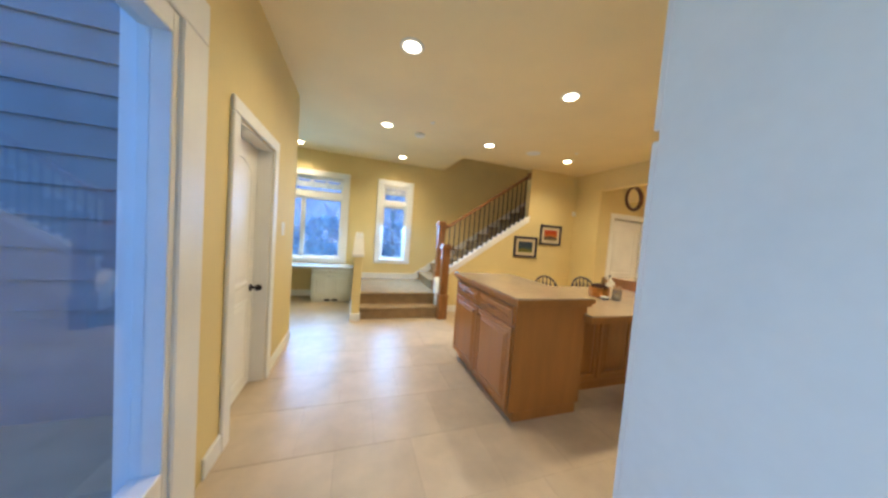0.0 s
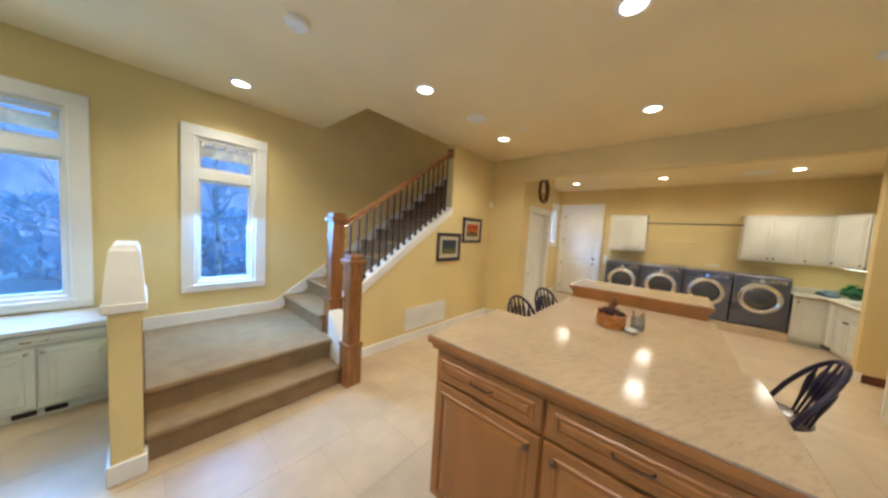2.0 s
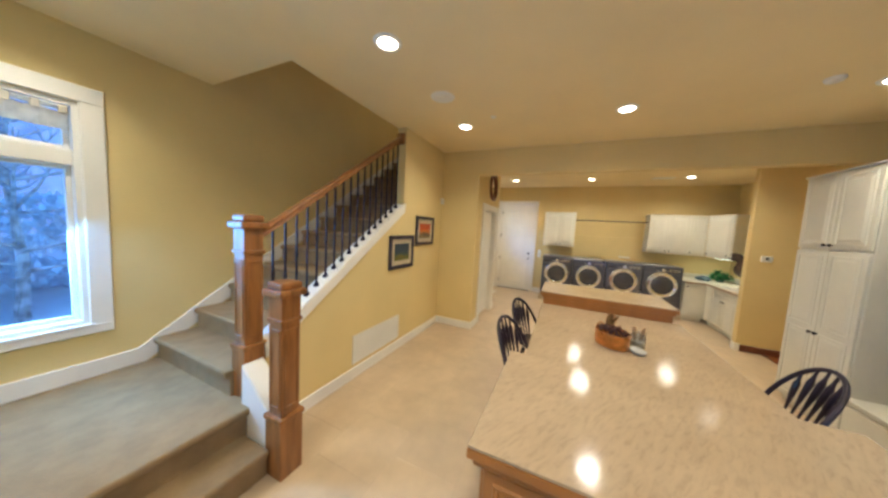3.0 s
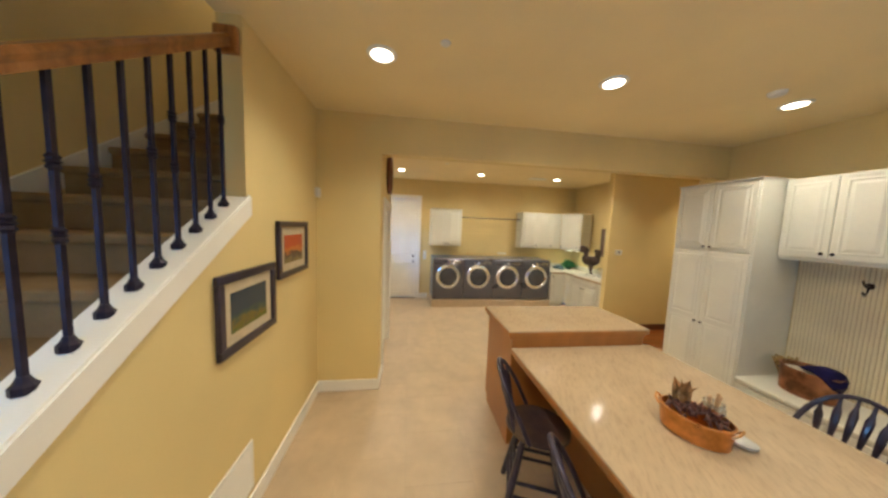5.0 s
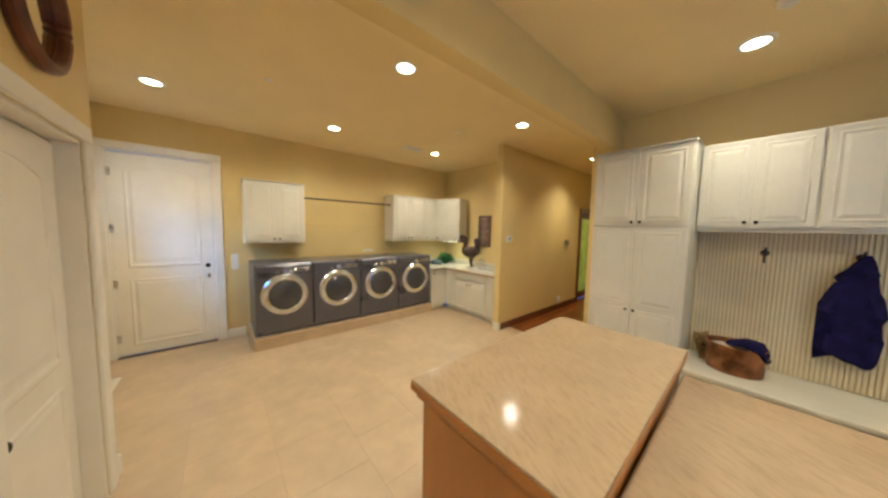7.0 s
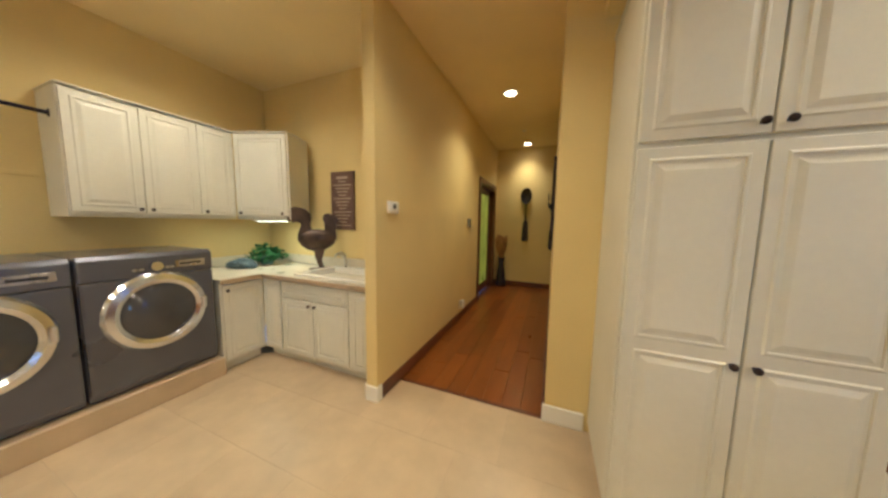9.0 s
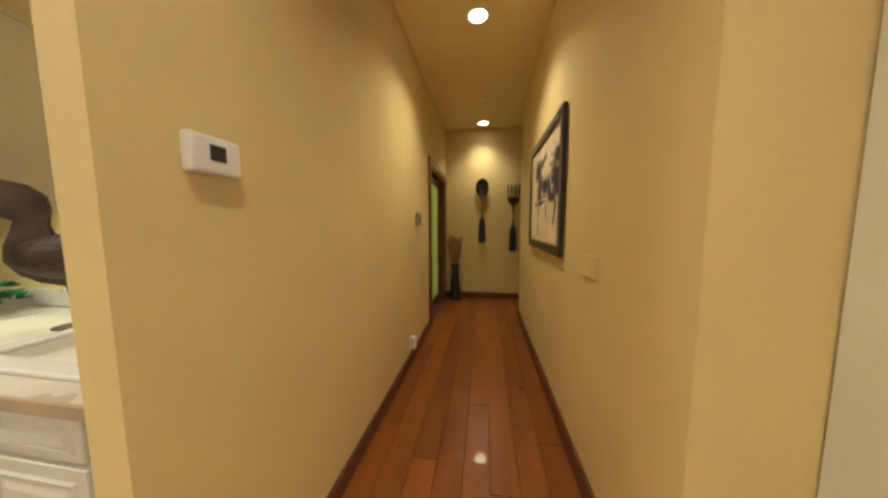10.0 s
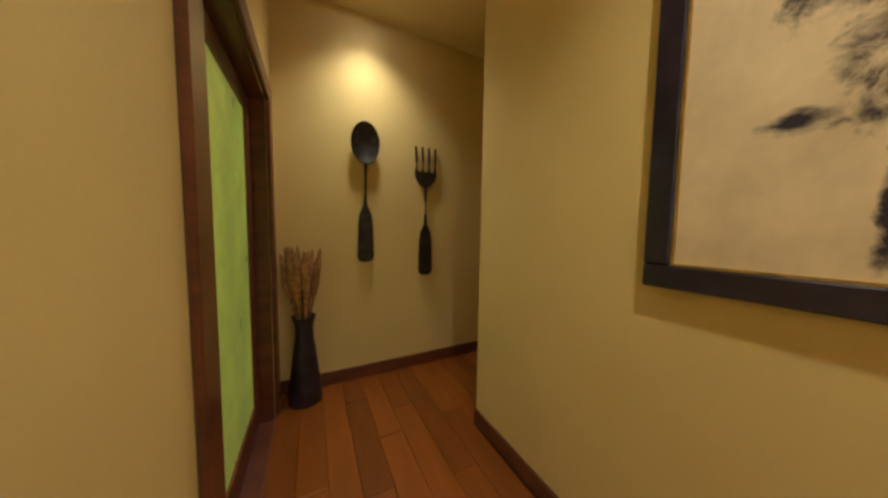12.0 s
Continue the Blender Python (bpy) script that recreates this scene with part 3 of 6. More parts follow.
def carpet_step(x0, x1, y0, y1, z0, z1, name):
    bm = BM()
    fx, fy = (0.028, 0.0) if name == "tread" else (0.0, 0.028)
    block(bm, x0 + fx - SX, x1 - SX, y0 + fy - SY, y1 - SY, z0, z1 - 0.02, 0.004)
    block(bm, x0 - SX, x1 - SX, y0 - SY, y1 - SY, z1 - 0.05, z1, 0.022, 3)
    return part(name, bm, CARPET, stairs, smooth=True)


carpet_step(0.062, 1.25, 4.05, NORTH - 0.002, 0, RISE, "step")
carpet_step(0.062, 1.50, 4.27, NORTH - 0.002, RISE - 0.03, 2 * RISE, "landing")
for i in range(13):
    x = 1.235 + i * GO
    z = (3 + i) * RISE
    carpet_step(x, min(x + GO + 0.05, 5.598), 4.492, NORTH - 0.02, max(0, z - 2.2 * RISE), z, "tread")
# sloped knee wall, its white cap, and the white skirts


def slope(x):
    return 0.869 + 0.682 * (x - 1.66)


bm = BM()
prism(bm, [(1.42 - SX, 0), (3.06 - SX, 0), (3.06 - SX, slope(3.06) - 0.05), (1.42 - SX, slope(1.42) - 0.05)], "y", 4.37 - SY, 4.49 - SY)
part("knee_wall", bm, WALL, stairs, "yellow painted sloping knee wall")
bm = BM()
prism(bm, [(1.42 - SX, slope(1.42) - 0.115), (3.085 - SX, slope(3.085) - 0.115), (3.085 - SX, slope(3.085)), (1.42 - SX, slope(1.42))], "y", 4.352 - SY, 4.508 - SY)
bmesh.ops.bevel(bm, geom=bm.edges[:], offset=0.008, segments=2, affect="EDGES")
part("knee_wall_cap", bm, WHITE, stairs, "white painted sloping cap")
bm = BM()
sk = [(0.062, 0.36), (1.20, 0.36), (5.5, 0.36 + 4.3 * 0.682), (5.5, 0.55 + 4.3 * 0.682), (1.15, 0.475), (0.062, 0.475)]
prism(bm, [(u - SX, v) for u, v in sk], "y", NORTH - 0.018 - SY, NORTH - 0.001 - SY)
part("skirt_board", bm, WHITE, stairs, "white painted skirt board")
bm = BM()
prism(bm, [(4.05 - SY, 0.0), (4.36 - SY, 0.0), (4.36 - SY, 0.62), (4.10 - SY, 0.40)], "x", 1.26 - SX, 1.40 - SX)
bmesh.ops.bevel(bm, geom=bm.edges[:], offset=0.008, segments=1, affect="EDGES")
part("curb", bm, WHITE, stairs, "white painted curb between the newel posts")


def newel(x, y, z, h, label):
    """A box newel post with plinth, recessed shaft, collars and a flat cap."""
    p = thing("newel_post", x, y, z, 0, label, "newel post", "newel posts")
    for nm, r, a, b, bev in (("plinth", 0.072, 0, 0.30 * h, 0.006), ("collar", 0.080, 0.30 * h, 0.325 * h, 0.008), ("shaft", 0.058, 0.325 * h, 0.80 * h, 0.005),
                             ("collar", 0.068, 0.80 * h, 0.82 * h, 0.006), ("head", 0.060, 0.82 * h, 0.93 * h, 0.005), ("cap", 0.085, 0.93 * h, 0.965 * h, 0.012), ("finial", 0.066, 0.965 * h, h, 0.014)):
        bm = BM()
        block(bm, -r, r, -r, r, a, b, bev, 2)
        part(nm, bm, NEWEL, p)
    for s in range(4):
        bm = BM()
        t = pose(0, 0, 0, 0, 0, 90 * s)
        for q in ((-0.045, -0.036, 0.36 * h, 0.77 * h), (0.036, 0.045, 0.36 * h, 0.77 * h), (-0.036, 0.036, 0.36 * h, 0.375 * h), (-0.036, 0.036, 0.755 * h, 0.77 * h)):
            block(bm, q[0], q[1], -0.063, -0.057, q[2], q[3], 0.002, 1, t)
        part("panel_moulding", bm, NEWEL, p)
    return p


newel(1.325, 4.03, 0.0, 1.20, "reddish oak box newel post at the foot of the stairs")
newel(1.36, 4.45, 0.30, 1.28, "reddish oak box newel post on the landing")

rail = thing("handrail", 1.36, 4.43, 0, 0, "reddish oak handrail on black iron balusters", "handrail")


def rail_z(x):
    return 1.50 + 0.7045 * (x - 1.477)


bm = BM()
prof = [(-0.032, -0.03), (0.032, -0.03), (0.026, -0.008), (0.034, 0.012), (0.02, 0.03), (-0.02, 0.03), (-0.034, 0.012), (-0.026, -0.008)]
a = [bm.verts.new((1.42 - 1.36, u, rail_z(1.42) + v)) for u, v in prof]
b = [bm.verts.new((3.04 - 1.36, u, rail_z(3.04) + v)) for u, v in prof]
for i in range(8):
    bm.faces.new((a[i], a[(i + 1) % 8], b[(i + 1) % 8], b[i]))
bm.faces.new(a[::-1])
bm.faces.new(b)
part("rail", bm, NEWEL, rail, "", True)
bm = BM()
block(bm, 3.02 - 1.36, 3.058 - 1.36, -0.055, 0.055, rail_z(3.02) - 0.055, rail_z(3.02) + 0.075, 0.012, 2)
part("rosette", bm, NEWEL, rail)
for i in range(17):
    x = 1.507 + i * 0.0922
    lx = x - 1.36
    z0, z1 = slope(x), rail_z(x) - 0.028
    bm = BM()
    block(bm, lx - 0.0065, lx + 0.0065, -0.0065, 0.0065, z0, z1)
    bal = part("baluster", bm, IRON, rail)
    bm = BM()
    lathe(bm, [(0.024, -0.008), (0.024, 0.012), (0.016, 0.022), (0.010, 0.036)], (lx, 0, z0), 8)
    part("shoe", bm, IRON, bal)
    hs = ((0.55,), (0.42, 0.68), (0.55,), ())[i % 4]
    for f in hs:
        bm = BM()
        zc = z0 + f * (z1 - z0)
        lathe(bm, [(0.008, -0.024), (0.015, -0.014), (0.011, -0.005), (0.017, 0.0), (0.011, 0.005), (0.015, 0.014), (0.008, 0.024)], (lx, 0, zc), 8)
        part("collar", bm, IRON, bal, "", True)

# pony wall beside the landing with its white tapering cap
pony = thing("pony_wall", 0.0, 4.78, 0, 0, "yellow pony wall beside the landing with a white cap", "low wall", kind="structure")
bm = BM()
block(bm, -0.06, 0.06, -0.78, 0.775, 0, 0.95, 0.004)
part("wall_body", bm, WALL, pony)
bm = BM()
block(bm, -0.074, 0.074, -0.794, 0.775, 0, 0.115, 0.005)
part("skirting", bm, WHITE, pony)
bm = BM()
block(bm, -0.080, 0.080, -0.815, -0.28, 0.938, 0.985, 0.005)
rings = []
for k, y0, z in ((0.074, -0.806, 0.985), (0.066, -0.775, 1.12), (0.054, -0.735, 1.25), (0.042, -0.715, 1.278)):
    rings.append([bm.verts.new(p) for p in ((-k, y0, z), (k, y0, z), (k, -0.30, z), (-k, -0.30, z))])
for p, q in zip(rings, rings[1:]):
    for i in range(4):
        bm.faces.new((p[i], p[(i + 1) % 4], q[(i + 1) % 4], q[i]))
bm.faces.new(rings[0][::-1])
bm.faces.new(rings[-1])
part("cap", bm, WHITE, pony, "white painted tapering cap")


# ---- cabinets ----
def front_panel(w, h, material, name, parent, x, z, label=""):
    """A raised-panel front, its face towards -y; a tall door has two raised fields."""
    bm = BM()
    block(bm, 0, w, -0.019, 0, 0, h, 0.003)
    f = min(0.052, 0.32 * min(w, h))
    if name == "tall_door":
        mid = 0.515 * h
        panel_relief_ring(bm, w, mid, f)
        low = len(bm.verts)
        panel_relief_ring(bm, w, h - mid + 0.03, f)
        bmesh.ops.translate(bm, vec=(0, 0, mid - 0.03), verts=bm.verts[low:])
    else:
        panel_relief_ring(bm, w, h, f)
    bmesh.ops.translate(bm, vec=(x, 0, z), verts=bm.verts)
    return part(name, bm, material, parent, label)


def panel_relief_ring(bm, w, h, f):
    def ring(i, y):
        return [bm.verts.new(p) for p in ((i, y, i), (w - i, y, i), (w - i, y, h - i), (i, y, h - i))]
    g = min(0.03, 0.25 * min(w - 2 * f, h - 2 * f))
    rings = [ring(f - 0.014, -0.0192), ring(f - 0.009, -0.0255), ring(f - 0.002, -0.0255), ring(f, -0.0192), ring(f + 0.3 * g, -0.0192), ring(f + g, -0.0265)]
    for a, b in zip(rings, rings[1:]):
        for i in range(4):
            bm.faces.new((a[i], a[(i + 1) % 4], b[(i + 1) % 4], b[i]))
    bm.faces.new(rings[-1])


def knob(parent, x, z, material=BRONZE):
    bm = BM()
    rod(bm, (x, -0.019, z), (x, -0.034, z), 0.005, n=8)
    bmesh.ops.create_uvsphere(bm, u_segments=10, v_segments=6, radius=0.0135, matrix=Matrix.Translation((x, -0.041, z)))
    return part("knob", bm, material, parent, "", True)


def pull(parent, x, z, width=0.11, material=BRONZE):
    bm = BM()
    tube(bm, [(x - width / 2, -0.02, z), (x - width / 2 + 0.008, -0.045, z), (x - width / 5, -0.05, z), (x + width / 5, -0.05, z), (x + width / 2 - 0.008, -0.045, z), (x + width / 2, -0.02, z)], 0.0055, 6)
    for s in (-1, 1):
        rod(bm, (x + s * width / 2, -0.018, z), (x + s * width / 2, -0.024, z), 0.010, n=8)
    return part("pull", bm, material, parent, "", True)


def cabinet(name, x, y, z, rz, w, d, h, material, label, fronts, toe=0.0, toe_in=0.06, group="", grip=BRONZE, category="cabinet", crown=0.0):
    """Local front at y = 0 facing -y; fronts: (kind, x0, x1, z0, z1, grip_x, grip_z)."""
    c = thing(name, x, y, z, rz, label, category, group)
    bm = BM()
    block(bm, 0, w, 0, d, toe, h, 0.003)
    part("body", bm, material, c)
    if toe:
        bm = BM()
        block(bm, 0.02, w - 0.02, toe_in, d - 0.01, 0, toe)
        part("toe_kick", bm, material, c)
    if crown:
        bm = BM()
        block(bm, -0.008, w + 0.008, -0.032, d, h, h + crown, 0.008)
        part("cornice", bm, material, c)
    for kind, x0, x1, z0, z1, gx, gz in fronts:
        f = front_panel(x1 - x0 - 0.006, z1 - z0 - 0.006, material, kind, c, x0 + 0.003, z0 + 0.003)
        if gx is not None:
            (pull if kind == "drawer" else knob)(f, gx, gz, material=grip)
    return c


# island: west cabinet, sit-down middle, raised east cabinet, three stone tops
cabinet("island_cabinet", 1.05, 2.72, 0, -90, 1.105, 0.645, 0.872, MAPLE, "stained maple island cabinet with two drawers and two doors",
        [("drawer", 0.01, 0.545, 0.725, 0.866, 0.28, 0.797), ("drawer", 0.555, 1.09, 0.725, 0.866, 0.82, 0.797),
         ("door", 0.01, 0.545, 0.105, 0.712, 0.50, 0.66), ("door", 0.555, 1.09, 0.105, 0.712, 0.60, 0.66)], 0.09, grip=AGEDBRASS)
cabinet("seating_cabinet", 1.70, 1.845, 0, 0, 1.64, 0.45, 0.738, MAPLE, "stained maple panelled cabinet below the sit-down counter",
        [("panel", 0.02 + i * 0.40, 0.41 + i * 0.40, 0.12, 0.725, None, None) for i in range(4)], 0.09, 0.03)
cabinet("bar_cabinet", 3.345, 1.58, 0, 0, 0.575, 1.12, 0.872, MAPLE, "stained maple raised cabinet at the end of the island", [], 0.09, 0.04)


def stone_top(x0, x1, y0, y1, z0, z1, label):
    """A stone slab on a wooden moulding."""
    cx, cy = (x0 + x1) / 2, (y0 + y1) / 2
    t = thing("countertop", cx, cy, z0 - 0.03, 0, label, "countertop", "stone tops")
    bm = BM()
    h = 0.03 + z1 - z0
    block(bm, x0 + 0.002 - cx, x1 - 0.002 - cx, y0 + 0.002 - cy, y1 - 0.002 - cy, h - 0.010, h, 0.002)
    part("slab", bm, GRANITE, t, "polished speckled beige granite slab")
    bm = BM()
    block(bm, x0 - cx, x1 - cx, y0 - cy, y1 - cy, 0.030, h - 0.0105, 0.004, 2)
    part("edge_band", bm, MAPLE, t, "stained maple edge band")
    bm = BM()
    block(bm, x0 + 0.016 - cx, x1 - 0.016 - cx, y0 + 0.016 - cy, y1 - 0.016 - cy, 0.002, 0.0295, 0.006, 2)
    part("moulding", bm, MAPLE, t, "stained maple moulding")
    return t


stone_top(1.005, 1.70, 1.55, 2.755, 0.90, 0.94, "speckled beige granite top of the island cabinet")
stone_top(1.662, 3.338, 1.53, 2.71, 0.768, 0.808, "speckled beige granite sit-down counter of the island")
stone_top(3.322, 3.955, 1.545, 2.735, 0.90, 0.94, "speckled beige granite top of the raised cabinet")

# pantry wall: tall cabinets, bench, upper cupboards, beadboard
def pantry(x, y, label):
    w = 0.72
    fr = []
    for a, b, g in ((0.008, w / 2, w / 2 - 0.03), (w / 2, w - 0.008, w / 2 + 0.03)):
        fr += [("door", a, b, 1.565, 2.235, g, 1.60), ("tall_door", a, b, 0.09, 1.55, g, 0.80)]
    c = cabinet("pantry_cabinet", x, y, 0, 180, w, y + 0.145, 2.245, CABINET, label, fr, 0.07, 0.04, "pantry cabinets", crown=0.006, category="tall cabinet")
    return c


pantry(4.213, 0.39, "tall ivory pantry cabinet with raised-panel doors")
pantry(1.22, 0.425, "tall ivory pantry cabinet at the entry end")
for i, w in enumerate((0.605, 0.605, 0.605, 0.445)):
    cabinet("wall_cupboard", 3.488 - i * 0.605, 0.13, 1.55, 180, w, 0.275, 0.69, CABINET, "ivory wall cupboard with two raised-panel doors above the bench",
            [("door", 0.006, w / 2, 0.012, 0.68, w / 2 - 0.03, 0.05), ("door", w / 2, w - 0.006, 0.012, 0.68, w / 2 + 0.03, 0.05)], group="wall cupboards above the bench", category="wall cabinet")
bm = BM()
block(bm, 1.225, 3.486, -0.14, 0.125, 1.525, 1.548, 0.004)
whole("light_rail", bm, CABINET, "ivory moulding below the wall cupboards", "moulding")
bench = thing("bench", 3.488, 0.41, 0, 180, "ivory built-in bench with drawers below", "bench")
bm = BM()
block(bm, 0, 2.264, -0.015, 0.545, 0.372, 0.402, 0.006, 2)
part("seat_board", bm, CABINET, bench)
bm = BM()
block(bm, 0, 2.264, 0.015, 0.545, 0.0, 0.372)
part("body", bm, CABINET, bench)
for i in range(4):
    w = 2.26 / 4
    bm = BM()
    block(bm, i * w + 0.008, (i + 1) * w - 0.008, -0.004, 0.014, 0.07, 0.345, 0.004)
    part("drawer", bm, CABINET, bench)
bead = thing("beadboard", 3.486, -0.135, 0.402, 180, "cream beadboard panelling behind the bench", "panelling", kind="structure")
BEAD = mat("cream_beadboard_paint", (0.82, 0.72, 0.49), 0.5, vary=0.04, scale=3, fine=0.03)
# groove backing: shade between the slats put into a darker cream
BEADSHADE = mat("beadboard_groove_shade", (0.62, 0.50, 0.31), 0.7, vary=0.05, scale=3)
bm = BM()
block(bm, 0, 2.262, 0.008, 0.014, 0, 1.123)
part("backing", bm, BEADSHADE, bead)
for i in range(94):
    w = 2.262 / 94
    bm = BM()
    block(bm, i * w + 0.0034, (i + 1) * w - 0.0034, -0.002, 0.008, 0, 1.123, 0.003)
    part("slat", bm, BEAD, bead)


def hook(x):
    h = thing("coat_hook", x, -0.131, 1.36, 180, "dark bronze double coat hook on the beadboard", "coat hook", "coat hooks")
    bm = BM()
    lathe(bm, [(0.0, 0), (0.026, 0.001), (0.024, 0.008), (0.008, 0.012)], (0, 0, 0), 12)
    bmesh.ops.rotate(bm, cent=(0, 0, 0), matrix=Matrix.Rotation(radians(90), 3, "X"), verts=bm.verts)
    part("rose", bm, BRONZE, h, "", True)
    bm = BM()
    tube(bm, [(0, -0.005, 0), (0, -0.05, 0.005), (0, -0.075, 0.03), (0, -0.078, 0.045)], 0.007, 8)
    part("upper_arm", bm, BRONZE, h, "", True)
    bm = BM()
    tube(bm, [(0, -0.005, -0.005), (0, -0.02, -0.05), (0, -0.045, -0.075), (0, -0.06, -0.06), (0, -0.062, -0.045)], 0.006, 8)
    part("lower_arm", bm, BRONZE, h, "", True)
    return h


first = hook(3.09)
for x in (2.66, 2.2, 1.75):
    copy_thing(first, at(x, -0.131, 1.36, 180))


# ---- laundry ----
plinth = BM()
block(plinth, 6.89, EAST, 0.345, 2.998, 0, 0.148, 0.006)
whole("laundry_plinth", plinth, TILE, "low tiled plinth below the laundry machines", "plinth", "structure")


def washer(y, label, water):
    w = thing("washing_machine" if water else "tumble_dryer", 6.93, y + 0.645, 0.15, -90, label, "washing machine" if water else "dryer", "laundry machines")
    W, D, Hh = 0.645, 0.64, 0.885
    cx, cz = W / 2, 0.50
    bm = BM()
    block(bm, 0, W, 0.02, D, 0.01, Hh, 0.012, 2)
    part("body", bm, GREY, w)
    bm = BM()
    block(bm, 0.004, W - 0.004, -0.006, 0.03, 0.05, 0.735, 0.014, 2)
    part("front_panel", bm, GREY, w)
    bm = BM()
    prism(bm, [(-0.006, 0.74), (0.04, 0.74), (0.04, Hh + 0.004), (0.022, Hh + 0.004), (-0.004, 0.865)], "x", 0.004, W - 0.004)
    bmesh.ops.bevel(bm, geom=bm.edges[:], offset=0.005, segments=1, affect="EDGES")
    part("control_panel", bm, GREY, w)
    bm = BM()
    lathe(bm, [(0.222, 0), (0.256, 0.0), (0.262, 0.014), (0.246, 0.034), (0.212, 0.042), (0.188, 0.030), (0.181, 0.012)], (0, 0, 0), 40)
    bmesh.ops.rotate(bm, cent=(0, 0, 0), matrix=Matrix.Rotation(radians(90), 3, "X"), verts=bm.verts)
    bmesh.ops.translate(bm, vec=(cx, -0.006, cz), verts=bm.verts)
    ring = part("door_ring", bm, CHROME, w, "chrome door ring", True)
    bm = BM()
    lathe(bm, [(0.19, 0.016), (0.17, 0.034), (0.12, 0.052), (0.05, 0.060), (0.0005, 0.061)], (0, 0, 0), 32)
    bmesh.ops.rotate(bm, cent=(0, 0, 0), matrix=Matrix.Rotation(radians(90), 3, "X"), verts=bm.verts)
    bmesh.ops.translate(bm, vec=(cx, -0.006, cz), verts=bm.verts)
    part("door_glass", bm, DARKGLASS, ring, "smoked glass bowl", True)
    bm = BM()
    block(bm, cx + 0.218, cx + 0.246, -0.056, -0.03, cz - 0.045, cz + 0.045, 0.008, 2)
    part("door_grip", bm, CHROME, ring)
    bm = BM()
    rod(bm, (cx, -0.004, 0.80), (cx, -0.035, 0.802), 0.034, 0.030, n=24)
    part("dial", bm, CHROME, w, "chrome dial", True)
    bm = BM()
    block(bm, cx + 0.10, W - 0.05, -0.007, 0.0, 0.775, 0.825, 0.003)
    strip = part("display", bm, STEEL, w, "silver display strip")
    bm = BM()
    block(bm, cx + 0.125, W - 0.075, -0.0085, -0.006, 0.792, 0.808, 0.001)
    part("display_slot", bm, DARKGREY, strip)
    if water:
        bm = BM()
        block(bm, 0.02, 0.19, -0.010, 0.0, 0.755, 0.85, 0.008, 2)
        part("detergent_drawer", bm, GREY, w)
        bm = BM()
        block(bm, 0.04, 0.17, -0.013, -0.009, 0.765, 0.785, 0.003)
        part("drawer_grip", bm, DARKGREY, w)
    for bx in (-0.095, -0.065, 0.06, 0.085):
        bm = BM()
        block(bm, cx + bx - 0.011, cx + bx + 0.011, -0.010, -0.002, 0.778, 0.792, 0.003)
        part("button", bm, STEEL, w)
    for fx in (0.05, W - 0.05):
        for fy in (0.08, D - 0.08):
            bm = BM()
            rod(bm, (fx, fy, -0.002), (fx, fy, 0.014), 0.02, n=10)
            part("foot", bm, DARKGREY, w)
    return w


for i in range(4):
    washer(0.372 + i * 0.654, "graphite front-loading %s with a chrome door ring" % ("washing machine" if i % 2 else "dryer"), i % 2 == 1)

UPZ = 1.272
cabinet("laundry_cupboard", 7.30, 3.025, UPZ, -90, 0.69, 0.318, 0.80, CABINET, "ivory wall cupboard with two doors above the machines",
        [("door", 0.006, 0.345, 0.03, 0.79, 0.315, 0.06), ("door", 0.345, 0.684, 0.03, 0.79, 0.375, 0.06)], group="laundry wall cupboards", category="wall cabinet", crown=0.015)
cabinet("laundry_cupboard", 7.30, 0.925, UPZ, -90, 0.96, 0.318, 0.80, CABINET, "long ivory wall cupboard with three doors above the counter",
        [("door", 0.006, 0.342, 0.03, 0.79, 0.312, 0.06), ("door", 0.344, 0.68, 0.03, 0.79, 0.374, 0.06), ("door", 0.682, 0.955, 0.03, 0.79, 0.712, 0.06)], group="laundry wall cupboards", category="wall cabinet", crown=0.015)
cabinet("laundry_cupboard", 7.296, -0.042, UPZ, 199.4, 0.53, 0.33, 0.80, CABINET, "ivory corner wall cupboard set at an angle",
        [("door", 0.01, 0.52, 0.03, 0.79, 0.07, 0.06)], group="laundry wall cupboards", category="wall cabinet", crown=0.015)
ucl = thing("under_cabinet_light", 7.06, -0.22, UPZ, 19.4, "slim lit strip light below the wall cupboard", "strip light")
bm = BM()
block(bm, -0.17, 0.17, -0.02, 0.02, -0.016, 0.0, 0.004)
part("housing", bm, PLASTIC, ucl)
bm = BM()
block(bm, -0.155, 0.155, -0.012, 0.012, -0.019, -0.0165)
part("tube", bm, glow("strip_tube", (0.9, 1.0, 0.80), 3.5), ucl)
strip_light = bpy.data.lights.new("strip_light", "AREA")
strip_light.shape, strip_light.size, strip_light.size_y = "RECTANGLE", 0.33, 0.03
strip_light.energy, strip_light.color = 1.2, (0.92, 1.0, 0.80)
ob = new("strip_light", strip_light)
ob.matrix_basis = at(7.06, -0.22, UPZ - 0.022, 19.4)
for y0, w, lab in ((0.34, 0.345, "narrow ivory base cabinet beside the machines"),):
    cabinet("laundry_base_cabinet", 6.925, y0, 0, -90, w, 0.69, 0.745, CABINET, lab, [("door", 0.01, w - 0.01, 0.09, 0.735, 0.04, 0.69)], 0.08, 0.05, "laundry base cabinets")
